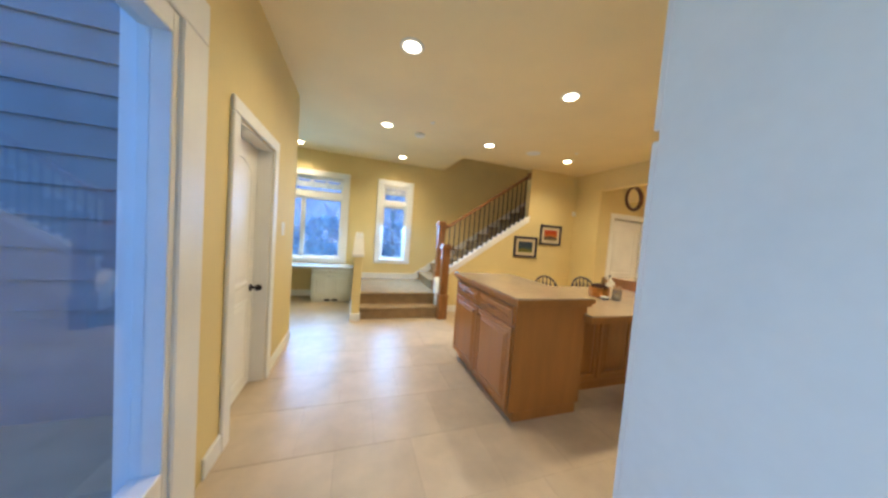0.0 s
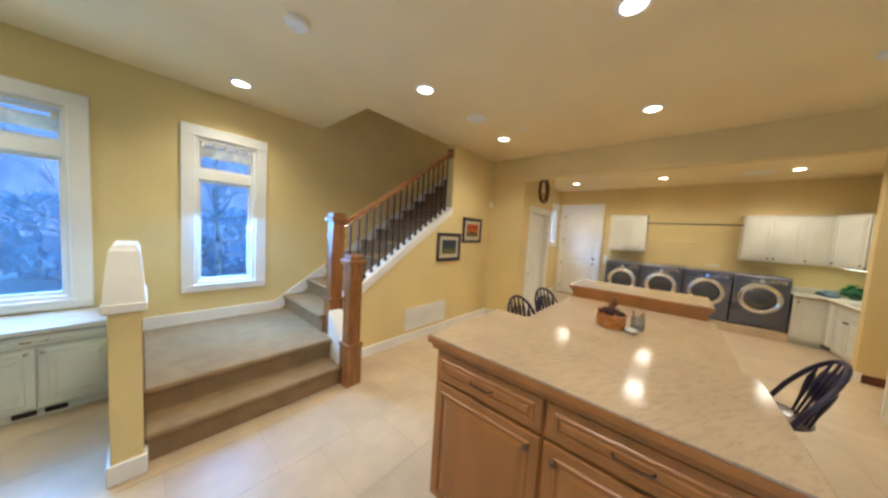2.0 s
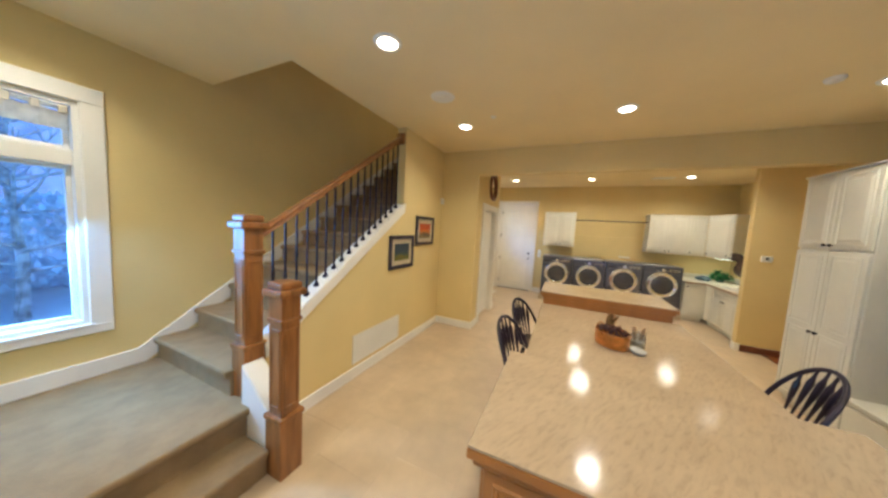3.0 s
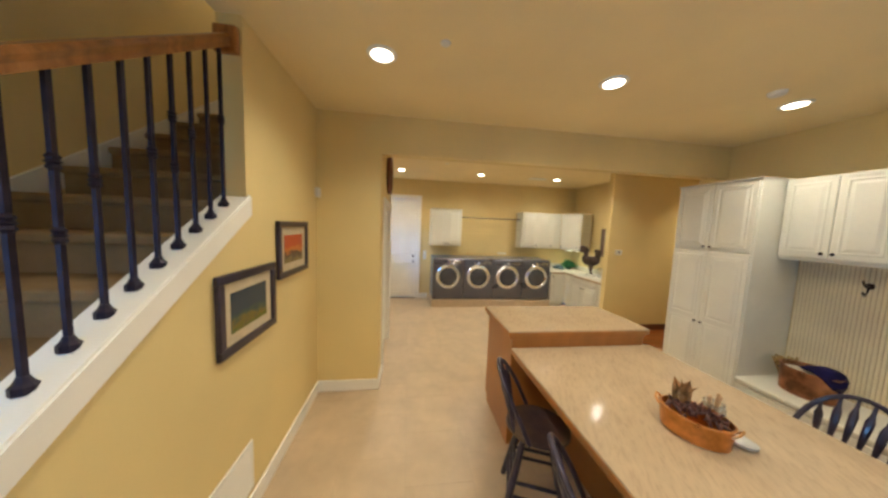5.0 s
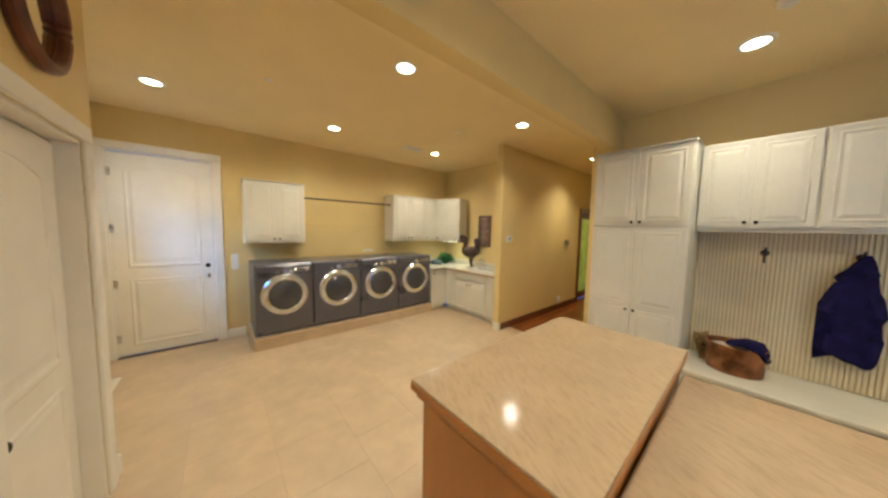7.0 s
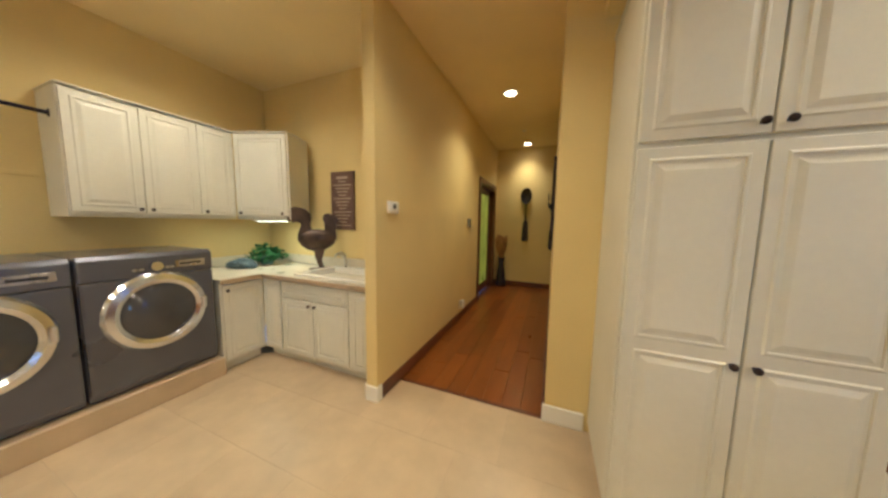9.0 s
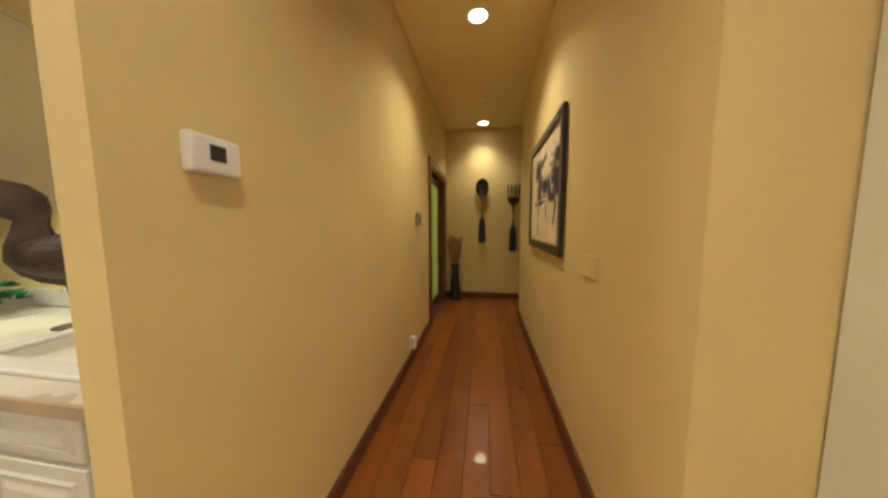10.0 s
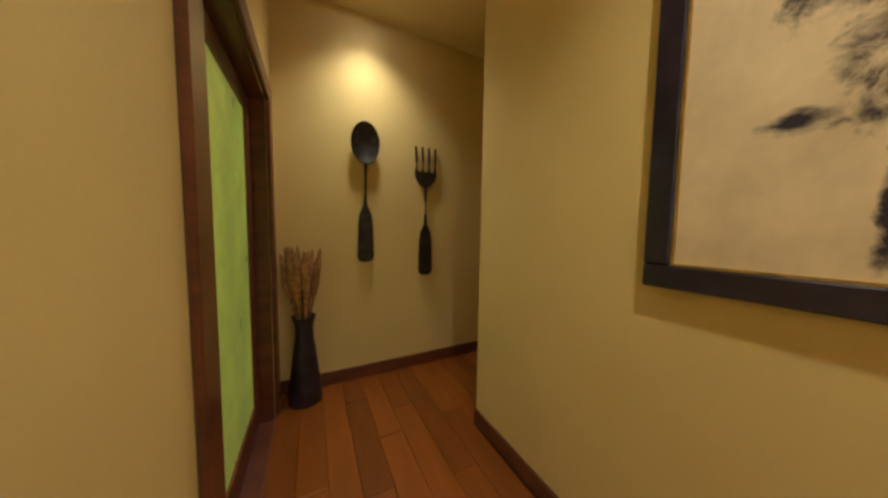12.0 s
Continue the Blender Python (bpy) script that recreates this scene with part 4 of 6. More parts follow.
cabinet("laundry_base_cabinet", 6.92, -0.008, 0, 180, 1.238, 0.568, 0.745, CABINET, "ivory sink base cabinet with two doors and a false drawer",
        [("panel", 0.02, 0.24, 0.09, 0.735, None, None), ("drawer_front", 0.26, 1.0, 0.60, 0.735, None, None), ("door", 0.26, 0.628, 0.09, 0.59, 0.60, 0.555), ("door", 0.632, 1.0, 0.09, 0.59, 0.665, 0.555),
         ("panel", 1.02, 1.22, 0.09, 0.735, None, None)], 0.08, 0.05, "laundry base cabinets")
LAM = mat("cream_speckled_laminate", (0.70, 0.64, 0.52), 0.3, vary=0.06, scale=4, fine=0.12, fine_scale=90, coat=0.2)
ct = thing("laundry_countertop", 6.6, -0.3, 0, 0, "cream laminate countertop with a backsplash and an inset sink", "countertop")
bm = BM()
for q in ((6.895, EAST, -0.578, 0.343), (6.55, 6.895, -0.578, 0.025), (5.648, 5.82, -0.578, 0.025), (5.82, 6.55, -0.578, -0.50), (5.82, 6.55, -0.06, 0.025)):
    block(bm, q[0] - 6.6, q[1] - 6.6, q[2] + 0.3, q[3] + 0.3, 0.747, 0.785)
part("top", bm, LAM, ct)
EDGE = mat("tan_counter_edge", (0.48, 0.36, 0.24), 0.35, vary=0.08, scale=6)
bm = BM()
block(bm, 5.648 - 6.6, 6.88 - 6.6, 0.325, 0.335, 0.745, 0.786, 0.003)
block(bm, 6.88 - 6.6, 6.892 - 6.6, 0.325, 0.643, 0.745, 0.786, 0.003)
part("edge", bm, EDGE, ct, "tan wooden counter edge")
bm = BM()
block(bm, 5.648 - 6.6, EAST - 6.6, -0.279, -0.262, 0.787, 0.88, 0.004)
block(bm, EAST - 0.02 - 6.6, EAST - 0.002 - 6.6, -0.26, 0.643, 0.787, 0.88, 0.004)
part("backsplash", bm, LAM, ct)
sink = thing("sink", 6.185, -0.28, 0.786, 0, "white ceramic inset laundry sink", "sink")
bm = BM()
for r in ((-0.385, 0.385, -0.24, -0.19), (-0.385, 0.385, 0.175, 0.24), (-0.385, -0.335, -0.19, 0.175), (0.335, 0.385, -0.19, 0.175)):
    block(bm, *r, 0.0, 0.018, 0.004)
part("rim", bm, CERAMIC, sink)
bm = BM()
for r in ((-0.345, -0.335, -0.2, 0.185, -0.18, 0.0), (0.335, 0.345, -0.2, 0.185, -0.18, 0.0), (-0.335, 0.335, -0.2, -0.19, -0.18, 0.0), (-0.335, 0.335, 0.175, 0.185, -0.18, 0.0), (-0.335, 0.335, -0.19, 0.175, -0.19, -0.18)):
    block(bm, *r)
part("basin", bm, CERAMIC, sink)
tap = thing("tap", 6.40, -0.50, 0.785, 0, "chrome laundry tap with a curved spout", "tap")
bm = BM()
lathe(bm, [(0.028, 0), (0.026, 0.012), (0.014, 0.02), (0.014, 0.09)], (0, 0, 0), 14)
part("base", bm, STEEL, tap, "", True)
bm = BM()
tube(bm, [(0, 0, 0.08), (0, 0.01, 0.14), (0.0, 0.05, 0.17), (0.0, 0.11, 0.165), (0.0, 0.14, 0.14)], 0.011, 8)
part("spout", bm, STEEL, tap, "", True)
bm = BM()
tube(bm, [(0, 0, 0.10), (0.05, 0.0, 0.13), (0.085, 0.0, 0.135)], 0.008, 8)
part("lever", bm, STEEL, tap, "", True)

hr = thing("hanging_rod", 7.42, 1.64, 1.915, 0, "dark metal hanging rod between the wall cupboards", "clothes rod")
bm = BM()
rod(bm, (0, -0.715, 0), (0, 0.695, 0), 0.012, n=10)
part("rod", bm, IRON, hr, "", True)
for y in (-0.715, 0.695):
    bm = BM()
    rod(bm, (0, y - 0.003 if y > 0 else y - 0.006, 0), (0, y + 0.006 if y > 0 else y + 0.003, 0), 0.026, n=14)
    part("flange", bm, IRON, hr)
# thin raised strip in the wall's own paint
bm = BM()
block(bm, 7.605, EAST - 0.001, 0.87, 2.33, 1.528, 1.556, 0.003)
whole("wall_strip", bm, WALL, "thin yellow painted strip on the wall above the machines", "wall cleat")


# ---- recessed lamps ----
LAMPS = [(0.27, 2.12), (1.805, 2.14), (0.26, 3.69), (-1.04, 5.17), (0.69, 5.07), (1.77, 3.69), (3.24, 3.69), (3.24, 2.13), (3.235, 0.60),
         (6.64, 3.67), (6.64, 2.13), (6.64, 0.53), (4.98, 2.13), (5.00, 0.53), (4.985, -1.59), (4.96, -3.64)]


def downlight(x, y):
    d = thing("recessed_lamp", x, y, CEIL, 0, "round white recessed ceiling lamp, lit", "recessed light", "recessed ceiling lamps")
    bm = BM()
    lathe(bm, [(0.062, -0.003), (0.066, -0.010), (0.085, -0.009), (0.092, -0.002), (0.092, 0.002)], (0, 0, 0), 28)
    for f in [f for f in bm.faces if len(f.verts) > 4]:
        bm.faces.remove(f)
    part("trim_ring", bm, WHITE, d, "white trim ring", True)
    bm = BM()
    lathe(bm, [(0.0005, -0.006), (0.063, -0.005), (0.063, -0.002)], (0, 0, 0), 24)
    part("lens", bm, LENS, d, "glowing lens")
    return d


lamp = downlight(*LAMPS[0])
for q in LAMPS[1:]:
    copy_thing(lamp, at(q[0], q[1], CEIL))
LIGHT = bpy.data.lights.new("lamp_light", "SPOT")
LIGHT.energy, LIGHT.color, LIGHT.spot_size, LIGHT.spot_blend, LIGHT.shadow_soft_size = 24.0, (1.0, 0.92, 0.735), radians(160), 0.85, 0.06
HALL_LIGHT = LIGHT.copy()
HALL_LIGHT.energy, HALL_LIGHT.color, HALL_LIGHT.spot_size, HALL_LIGHT.spot_blend = 31.0, (1.0, 0.91, 0.66), radians(124), 0.95
END_LIGHT = HALL_LIGHT.copy()
END_LIGHT.energy, END_LIGHT.spot_size, END_LIGHT.shadow_soft_size = 24.0, radians(112), 0.10
LAUNDRY_LIGHT = LIGHT.copy()
LAUNDRY_LIGHT.energy, LAUNDRY_LIGHT.shadow_soft_size = 32.5, 0.12
# lamps set close to a wall throw a narrower beam
WALL_LIGHT = LIGHT.copy()
WALL_LIGHT.energy, WALL_LIGHT.spot_size, WALL_LIGHT.spot_blend = 22.0, radians(136), 1.0
for q in LAMPS:
    near_wall = q[1] > 5 or q in ((3.235, 0.60), (1.77, 3.69), (3.24, 3.69), (5.00, 0.53))
    ob = new("lamp_light", END_LIGHT if q[1] < -3 else HALL_LIGHT if q[1] < -1 else WALL_LIGHT if near_wall else LAUNDRY_LIGHT if q[0] > 4.5 else LIGHT)
    ob.matrix_basis = look(((q[0]) * UNIT, q[1] * UNIT, (CEIL - 0.03) * UNIT), (q[0] * UNIT, q[1] * UNIT, 0))
# unseen point lamp added upstairs to brighten the stairwell
UP = bpy.data.lights.new("stair_fill", "POINT")
UP.energy, UP.color, UP.shadow_soft_size = 7.5, (0.84, 0.89, 1.0), 0.1
ob = new("stair_fill", UP)
ob.matrix_basis = at(4.6, 5.0, 5.1)


# ---- seating ----
WORNWOOD = mat("rubbed_black_paint", (0.10, 0.062, 0.032), 0.30, vary=0.3, scale=5, fine=0.35, fine_scale=26, coat=0.2, color2=(0.03, 0.022, 0.036))


def stool():
    s = thing("bar_stool", 2.43, 1.26, 0, 0, "black painted wooden swivel bar stool with a hooped spindle back", "bar stool", "stools round the island")
    seat_z = 0.535
    bm = BM()
    prof = [(0.0005, -0.03), (0.10, -0.03), (0.165, -0.022), (0.185, -0.008), (0.182, 0.004), (0.14, -0.004), (0.06, -0.010), (0.0005, -0.011)]
    lathe(bm, prof, (0, 0, seat_z), 28, (1.0, 0.96))
    part("seat", bm, WORNWOOD, s, "saddled round seat, its black paint rubbed to brown", True)
    bm = BM()
    rod(bm, (0, 0, seat_z - 0.065), (0, 0, seat_z - 0.03), 0.10, n=20)
    part("swivel_plate", bm, IRON, s)
    legs = []
    for ax, ay in ((1, 1), (1, -1), (-1, -1), (-1, 1)):
        top, foot = Vector((ax * 0.085, ay * 0.085, seat_z - 0.06)), Vector((ax * 0.178, ay * 0.178, 0))
        bm = BM()
        tube(bm, [foot, foot.lerp(top, 0.3), foot.lerp(top, 0.6), top], lambda f: (0.017, 0.021, 0.022, 0.018)[round(f * 3)], 10)
        part("leg", bm, BLACKWOOD, s, "", True)
        legs.append((foot, top))
    for h, off in ((0.30, 0), (0.46, 0), (0.62, 1)):
        for i in range(4):
            if off and i % 2:
                continue
            (f0, t0), (f1, t1) = legs[i], legs[(i + 1) % 4]
            hh = h + (0.07 if i % 2 else 0)
            bm = BM()
            rod(bm, f0.lerp(t0, hh), f1.lerp(t1, hh), 0.010, n=8)
            part("stretcher", bm, BLACKWOOD, s, "", True)
    hoop = []
    for i in range(19):
        a = math.pi * i / 18
        hoop.append((0.055 + 0.195 * math.sin(a) ** 0.7, 0.178 * math.cos(a), seat_z + 0.360 * math.sin(a) ** 0.62))
    bm = BM()
    tube(bm, hoop, 0.0125, 8)
    part("hoop", bm, BLACKWOOD, s, "bent wooden hoop", True)
    for k in range(6):
        y = -0.105 + 0.042 * k
        yt = y * 1.22
        a = math.acos(max(-1, min(1, yt / 0.178)))
        top = Vector((0.055 + 0.195 * math.sin(a) ** 0.7, yt, seat_z + 0.360 * math.sin(a) ** 0.62))
        foot = Vector((0.135, y, seat_z - 0.005))
        bm = BM()
        tube(bm, [foot, foot.lerp(top, 0.30), foot.lerp(top, 0.55), foot.lerp(top, 0.75), foot.lerp(top, 0.85), top], lambda f: (0.006, 0.007, 0.014, 0.016, 0.008, 0.006)[round(f * 5)], 8)
        part("spindle", bm, BLACKWOOD, s, "", True)
    return s


st = stool()
st.matrix_basis = at(2.467, 1.385, 0, -88)
copy_thing(st, at(2.29, 2.70, 0, 72))
copy_thing(st, at(2.90, 2.70, 0, 68))


# ---- on the island ----
TABLE = 0.808
def copper_bowl():
    c = thing("copper_planter", 2.465, 2.185, TABLE, 24, "oval hammered copper planter filled with dried brown pods", "planter")
    bm = BM()
    prof = [(0.094, 0.0), (0.101, 0.005), (0.105, 0.055), (0.106, 0.098), (0.110, 0.101), (0.102, 0.103), (0.099, 0.098), (0.097, 0.012), (0.0005, 0.010)]
    lathe(bm, prof, (0, 0, 0), 36, (1.20, 0.92))
    part("vessel", bm, COPPER, c, "hammered copper oval bowl", True)
    for s in (-1, 1):
        bm = BM()
        tube(bm, [(s * 0.122, -0.03, 0.075), (s * 0.144, -0.02, 0.10), (s * 0.148, 0, 0.112), (s * 0.144, 0.02, 0.10), (s * 0.122, 0.03, 0.075)], 0.005, 6)
        part("handle", bm, COPPER, c, "", True)
    pod = mat("dried_seed_pods", (0.11, 0.036, 0.024), 0.7, vary=0.4, scale=40, fine=0.3, fine_scale=120, bump=0.5)
    leaf = mat("dried_tan_leaves", (0.48, 0.26, 0.10), 0.75, vary=0.3, scale=20, fine=0.2)
    rng = random.Random(7)
    for i in range(64):
        a, r = rng.random() * 6.283, rng.random() ** 0.6
        x, y = 0.105 * r * math.cos(a), 0.076 * r * math.sin(a)
        bm = BM()
        q = pose(x, y, 0.088 + 0.028 * (1 - r * r) + rng.random() * 0.012, rng.random() * 70, rng.random() * 70, rng.random() * 360)
        lathe(bm, [(0.001, -0.024), (0.006, -0.012), (0.009, 0.0), (0.006, 0.012), (0.001, 0.024)], (0, 0, 0), 7)
        bmesh.ops.transform(bm, matrix=q, verts=bm.verts)
        part("pod", bm, pod, c, "", True)
    for i in range(9):
        bm = BM()
        a = rng.random() * 6.283
        q = pose(0.02 + 0.07 * rng.random(), 0.03 * rng.random() - 0.03, 0.10, 0, 50 + 35 * rng.random(), math.degrees(a))
        pts = [(0, 0), (0.03, 0.012), (0.07, 0.013), (0.12, 0.0), (0.07, -0.013), (0.03, -0.012)]
        lo = [bm.verts.new((-u, v, 0.012 * math.sin(u * 28))) for u, v in pts]
        bm.faces.new(lo)
        bmesh.ops.solidify(bm, geom=bm.faces[:], thickness=0.0018)
        bmesh.ops.transform(bm, matrix=q, verts=bm.verts)
        part("leaf", bm, leaf, c)
    return c


copper_bowl()
jar = thing("glass_jar", 2.515, 2.02, TABLE, 0, "small glass jar holding wooden clothes pegs", "jar")
JARGLASS = mat("clear_jar_glass", (0.75, 0.76, 0.74), 0.08, vary=0.02, scale=5)
JARGLASS.node_tree.nodes["Principled BSDF"].inputs["Transmission Weight"].default_value = 0.85
bm = BM()
lathe(bm, [(0.038, 0.0), (0.043, 0.004), (0.045, 0.078), (0.039, 0.098), (0.041, 0.106), (0.037, 0.106), (0.036, 0.096), (0.041, 0.076), (0.038, 0.008), (0.0005, 0.006)], (0, 0, 0), 20)
part("vessel", bm, JARGLASS, jar, "clear glass vessel", True)
PEG = mat("pale_peg_wood", (0.52, 0.33, 0.17), 0.7, vary=0.15, scale=20)
for i, (x, y, lean) in enumerate(((0.008, 0.0, 8), (-0.012, 0.008, -9), (0.0, -0.014, 5), (0.014, 0.012, -5))):
    bm = BM()
    block(bm, -0.007, 0.007, -0.005, 0.005, 0.04, 0.145, 0.002, 1, pose(x, y, 0, lean, -lean, 30 * i))
    part("peg", bm, PEG, jar)
dish = thing("ceramic_dish", 2.392, 2.045, TABLE, 20, "small pale ceramic dish lying beside the planter", "dish")
bm = BM()
lathe(bm, [(0.030, 0.0), (0.05, 0.012), (0.054, 0.024), (0.05, 0.026), (0.036, 0.030), (0.0005, 0.034)], (0, 0, 0), 24, (1.15, 0.8))
part("body", bm, mat("pale_grey_glaze", (0.52, 0.50, 0.45), 0.2, vary=0.08, scale=20), dish, "", True)

bm = BM()
lathe(bm, [(0.030, 0.010), (0.037, 0.014), (0.038, 0.042), (0.02, 0.050), (0.0005, 0.052)], (0, 0, 0), 16)
part("filling", bm, FABRIC, jar, "white cotton filling", True)

# ---- on the bench ----
pot = thing("copper_boiler", 3.195, 0.11, 0.402, 172, "large oval aged copper boiler with a dark cloth over its rim", "copper pot")
bm = BM()
lathe(bm, [(0.14, 0.0), (0.150, 0.006), (0.158, 0.185), (0.160, 0.215), (0.166, 0.22), (0.158, 0.224), (0.152, 0.212), (0.144, 0.015), (0.0005, 0.012)], (0, 0, 0), 36, (1.08, 0.92))
part("vessel", bm, OLDCOPPER, pot, "", True)
# pale disc just below the rim
bm = BM()
lathe(bm, [(0.149, 0.176), (0.149, 0.182), (0.09, 0.186), (0.0005, 0.184)], (0, 0, 0), 28, (1.08, 0.92))
part("lining", bm, FABRIC, pot, "pale disc inside the rim", True)
for s in (-1, 1):
    bm = BM()
    tube(bm, [(s * 0.162, -0.04, 0.15), (s * 0.182, -0.032, 0.15), (s * 0.186, 0, 0.15), (s * 0.182, 0.032, 0.15), (s * 0.162, 0.04, 0.15)], 0.007, 8)
    part("handle", bm, IRON, pot, "", True)


def draped(name, points, material, label, thick=0.02):
    """Rumpled cloth as a closed lump over a row of stations (x, y, z, half-width, half-height)."""
    bm = BM()
    rng = random.Random(len(name))
    rings = []
    for x, y, z, wd, ht in points:
        rings.append([bm.verts.new((x + rng.uniform(-0.006, 0.006), y + wd * math.cos(2 * math.pi * k / 14) * (1 + rng.uniform(-0.12, 0.12)), z + ht * math.sin(2 * math.pi * k / 14) * (1 + rng.uniform(-0.15, 0.15)))) for k in range(14)])
    for a, b in zip(rings, rings[1:]):
        for k in range(14):
            bm.faces.new((a[k], a[(k + 1) % 14], b[(k + 1) % 14], b[k]))
    bm.faces.new(rings[0][::-1])
    bm.faces.new(rings[-1])
    return bm


bm = draped("cloth", [(-0.05, 0.0, 0.175, 0.03, 0.012), (0.0, 0.0, 0.19, 0.08, 0.022), (0.06, 0.01, 0.205, 0.10, 0.032), (0.12, 0.0, 0.205, 0.11, 0.034), (0.17, 0.0, 0.185, 0.10, 0.04), (0.208, 0.0, 0.145, 0.08, 0.05), (0.216, 0.0, 0.11, 0.04, 0.03)], CLOTH, "")
bmesh.ops.scale(bm, vec=(0.84, 1, 1), verts=bm.verts)
bmesh.ops.rotate(bm, cent=(0, 0, 0), matrix=Matrix.Rotation(radians(172), 3, "Z"), verts=bm.verts)
bmesh.ops.translate(bm, vec=(3.20, 0.11, 0.442), verts=bm.verts)
whole("cloth", bm, CLOTH, "navy cloth bundled over the copper boiler", "cloth", smooth=True)
STRAW = mat("tan_straw", (0.45, 0.30, 0.13), 0.9, vary=0.3, scale=30, fine=0.3, fine_scale=150, bump=0.6)
bm = BM()
rng = random.Random(3)
for i in range(40):
    a = rng.uniform(-0.5, 0.5)
    p = Vector((3.375 + rng.uniform(-0.02, 0.02), 0.0 + rng.uniform(-0.05, 0.05), 0.405))
    tube(bm, [p, p + Vector((0.01 + 0.02 * a, 0.03 * a, 0.08)), p + Vector((0.02 + 0.08 * a, 0.12 * a, 0.185 + 0.04 * rng.random()))], lambda f: 0.005 + 0.006 * f, 5)
whole("whisk_broom", bm, STRAW, "tan straw whisk broom behind the copper boiler", "broom", smooth=True)


def coat(x):
    """A jacket hung by its collar: a tapering folded body with two sleeves."""
    c = thing("jacket", x, -0.08, 0.615, 180, "navy fleece jacket hanging on a coat hook", "jacket")
    bm = BM()
    rows = [(0.02, -0.14, 0.135, 0.035), (0.067, -0.147, 0.138, 0.042), (0.227, -0.146, 0.142, 0.055), (0.40, -0.147, 0.124, 0.06), (0.50, -0.112, 0.112, 0.06), (0.566, -0.07, 0.105, 0.055),
            (0.60, -0.09, 0.10, 0.062), (0.622, -0.076, 0.098, 0.058), (0.665, -0.038, 0.092, 0.05), (0.727, 0.0, 0.076, 0.04), (0.765, 0.03, 0.058, 0.014)]
    n = 36
    rings = []
    for j, (z, xl, xr, dp) in enumerate(rows):
        ring = []
        for k in range(n):
            a = 2 * math.pi * k / n
            fold = 1 + 0.16 * math.sin(6 * a + 0.5 * j) * (1 - z)
            ring.append(bm.verts.new((0.92 * ((xl + xr) / 2 + (xr - xl) / 2 * math.cos(a)), -0.02 + dp * math.sin(a) * fold, z + (0.03 * math.sin(3 * a + 1) if j == 0 else 0))))
        rings.append(ring)
    for a, b in zip(rings, rings[1:]):
        for k in range(n):
            bm.faces.new((a[k], a[(k + 1) % n], b[(k + 1) % n], b[k]))
    bm.faces.new(rings[0][::-1])
    bm.faces.new(rings[-1])
    part("body", bm, CLOTH, c, "", True)
    for s in (-1, 1):
        bm = BM()
        tube(bm, [(s * 0.045, -0.03, 0.56), (s * 0.075, -0.045, 0.47), (s * 0.092, -0.05, 0.36), (s * 0.091, -0.045, 0.20), (s * 0.088, -0.04, 0.07)], lambda f: 0.034 + 0.012 * math.sin(f * 3), 10)
        part("sleeve", bm, CLOTH, c, "", True)
    bm = BM()
    tube(bm, [(-0.05, -0.07, 0.60), (-0.02, -0.055, 0.665), (0.02, -0.035, 0.715), (0.055, -0.035, 0.715), (0.075, -0.06, 0.63)], 0.014, 8)
    part("collar", bm, CLOTH, c, "", True)
    return c


coat(2.688)


# ---- pictures, clock, wall fittings ----
def framed(name, x, y, z, rz, w, h, edge, frame_mat, mat_mat, art, label, mount=0.055):
    f = thing(name, x, y, z, rz, label, "picture", "framed pictures")
    for a, b, c, d in ((0, w, 0, edge), (0, w, h - edge, h), (0, edge, edge, h - edge), (w - edge, w, edge, h - edge)):
        bm = BM()
        block(bm, a, b, -0.028, -0.002, c, d, 0.005)
        part("frame_bar", bm, frame_mat, f)
    bm = BM()
    block(bm, edge, w - edge, -0.012, -0.004, edge, h - edge)
    part("mount", bm, mat_mat, f, "pale mount")
    if art:
        bm = BM()
        m = edge + mount
        block(bm, m, w - m, -0.015, -0.0125, m, h - m)
        part("print", bm, art, f, "painted print")
    return f


def gradient_print(name, stops, scale, axis_scale):
    m = bpy.data.materials.new(name)
    m.use_nodes = True
    n, l = m.node_tree.nodes, m.node_tree.links
    tc = n.new("ShaderNodeTexCoord")
    sp = n.new("ShaderNodeSeparateXYZ")
    l.new(tc.outputs["Generated"], sp.inputs[0])
    no = n.new("ShaderNodeTexNoise")
    no.inputs["Scale"].default_value, no.inputs["Detail"].default_value = scale, 6
    l.new(tc.outputs["Generated"], no.inputs["Vector"])
    ma = n.new("ShaderNodeMath")
    ma.operation = "MULTIPLY_ADD"
    ma.inputs[1].default_value = axis_scale
    l.new(no.outputs["Fac"], ma.inputs[0])
    l.new(sp.outputs["Z"], ma.inputs[2])
    cr = n.new("ShaderNodeValToRGB")
    while len(cr.color_ramp.elements) < len(stops):
        cr.color_ramp.elements.new(0.5)
    for e, (p, c) in zip(cr.color_ramp.elements, stops):
        e.position, e.color = p, (*c, 1)
    l.new(ma.outputs[0], cr.inputs[0])
    l.new(cr.outputs[0], n["Principled BSDF"].inputs["Base Color"])
    n["Principled BSDF"].inputs["Roughness"].default_value = 0.25
    return m


LANDSCAPE = gradient_print("dusky_landscape", [(0.15, (0.02, 0.03, 0.02)), (0.42, (0.10, 0.13, 0.02)), (0.60, (0.16, 0.13, 0.03)), (0.78, (0.05, 0.08, 0.06)), (0.95, (0.035, 0.055, 0.075))], 5.0, 0.85)
SUNSET = gradient_print("orange_landscape", [(0.15, (0.05, 0.05, 0.02)), (0.40, (0.22, 0.16, 0.06)), (0.62, (0.07, 0.045, 0.04)), (0.78, (0.50, 0.15, 0.03)), (1.0, (0.42, 0.06, 0.02))], 4.0, 0.7)
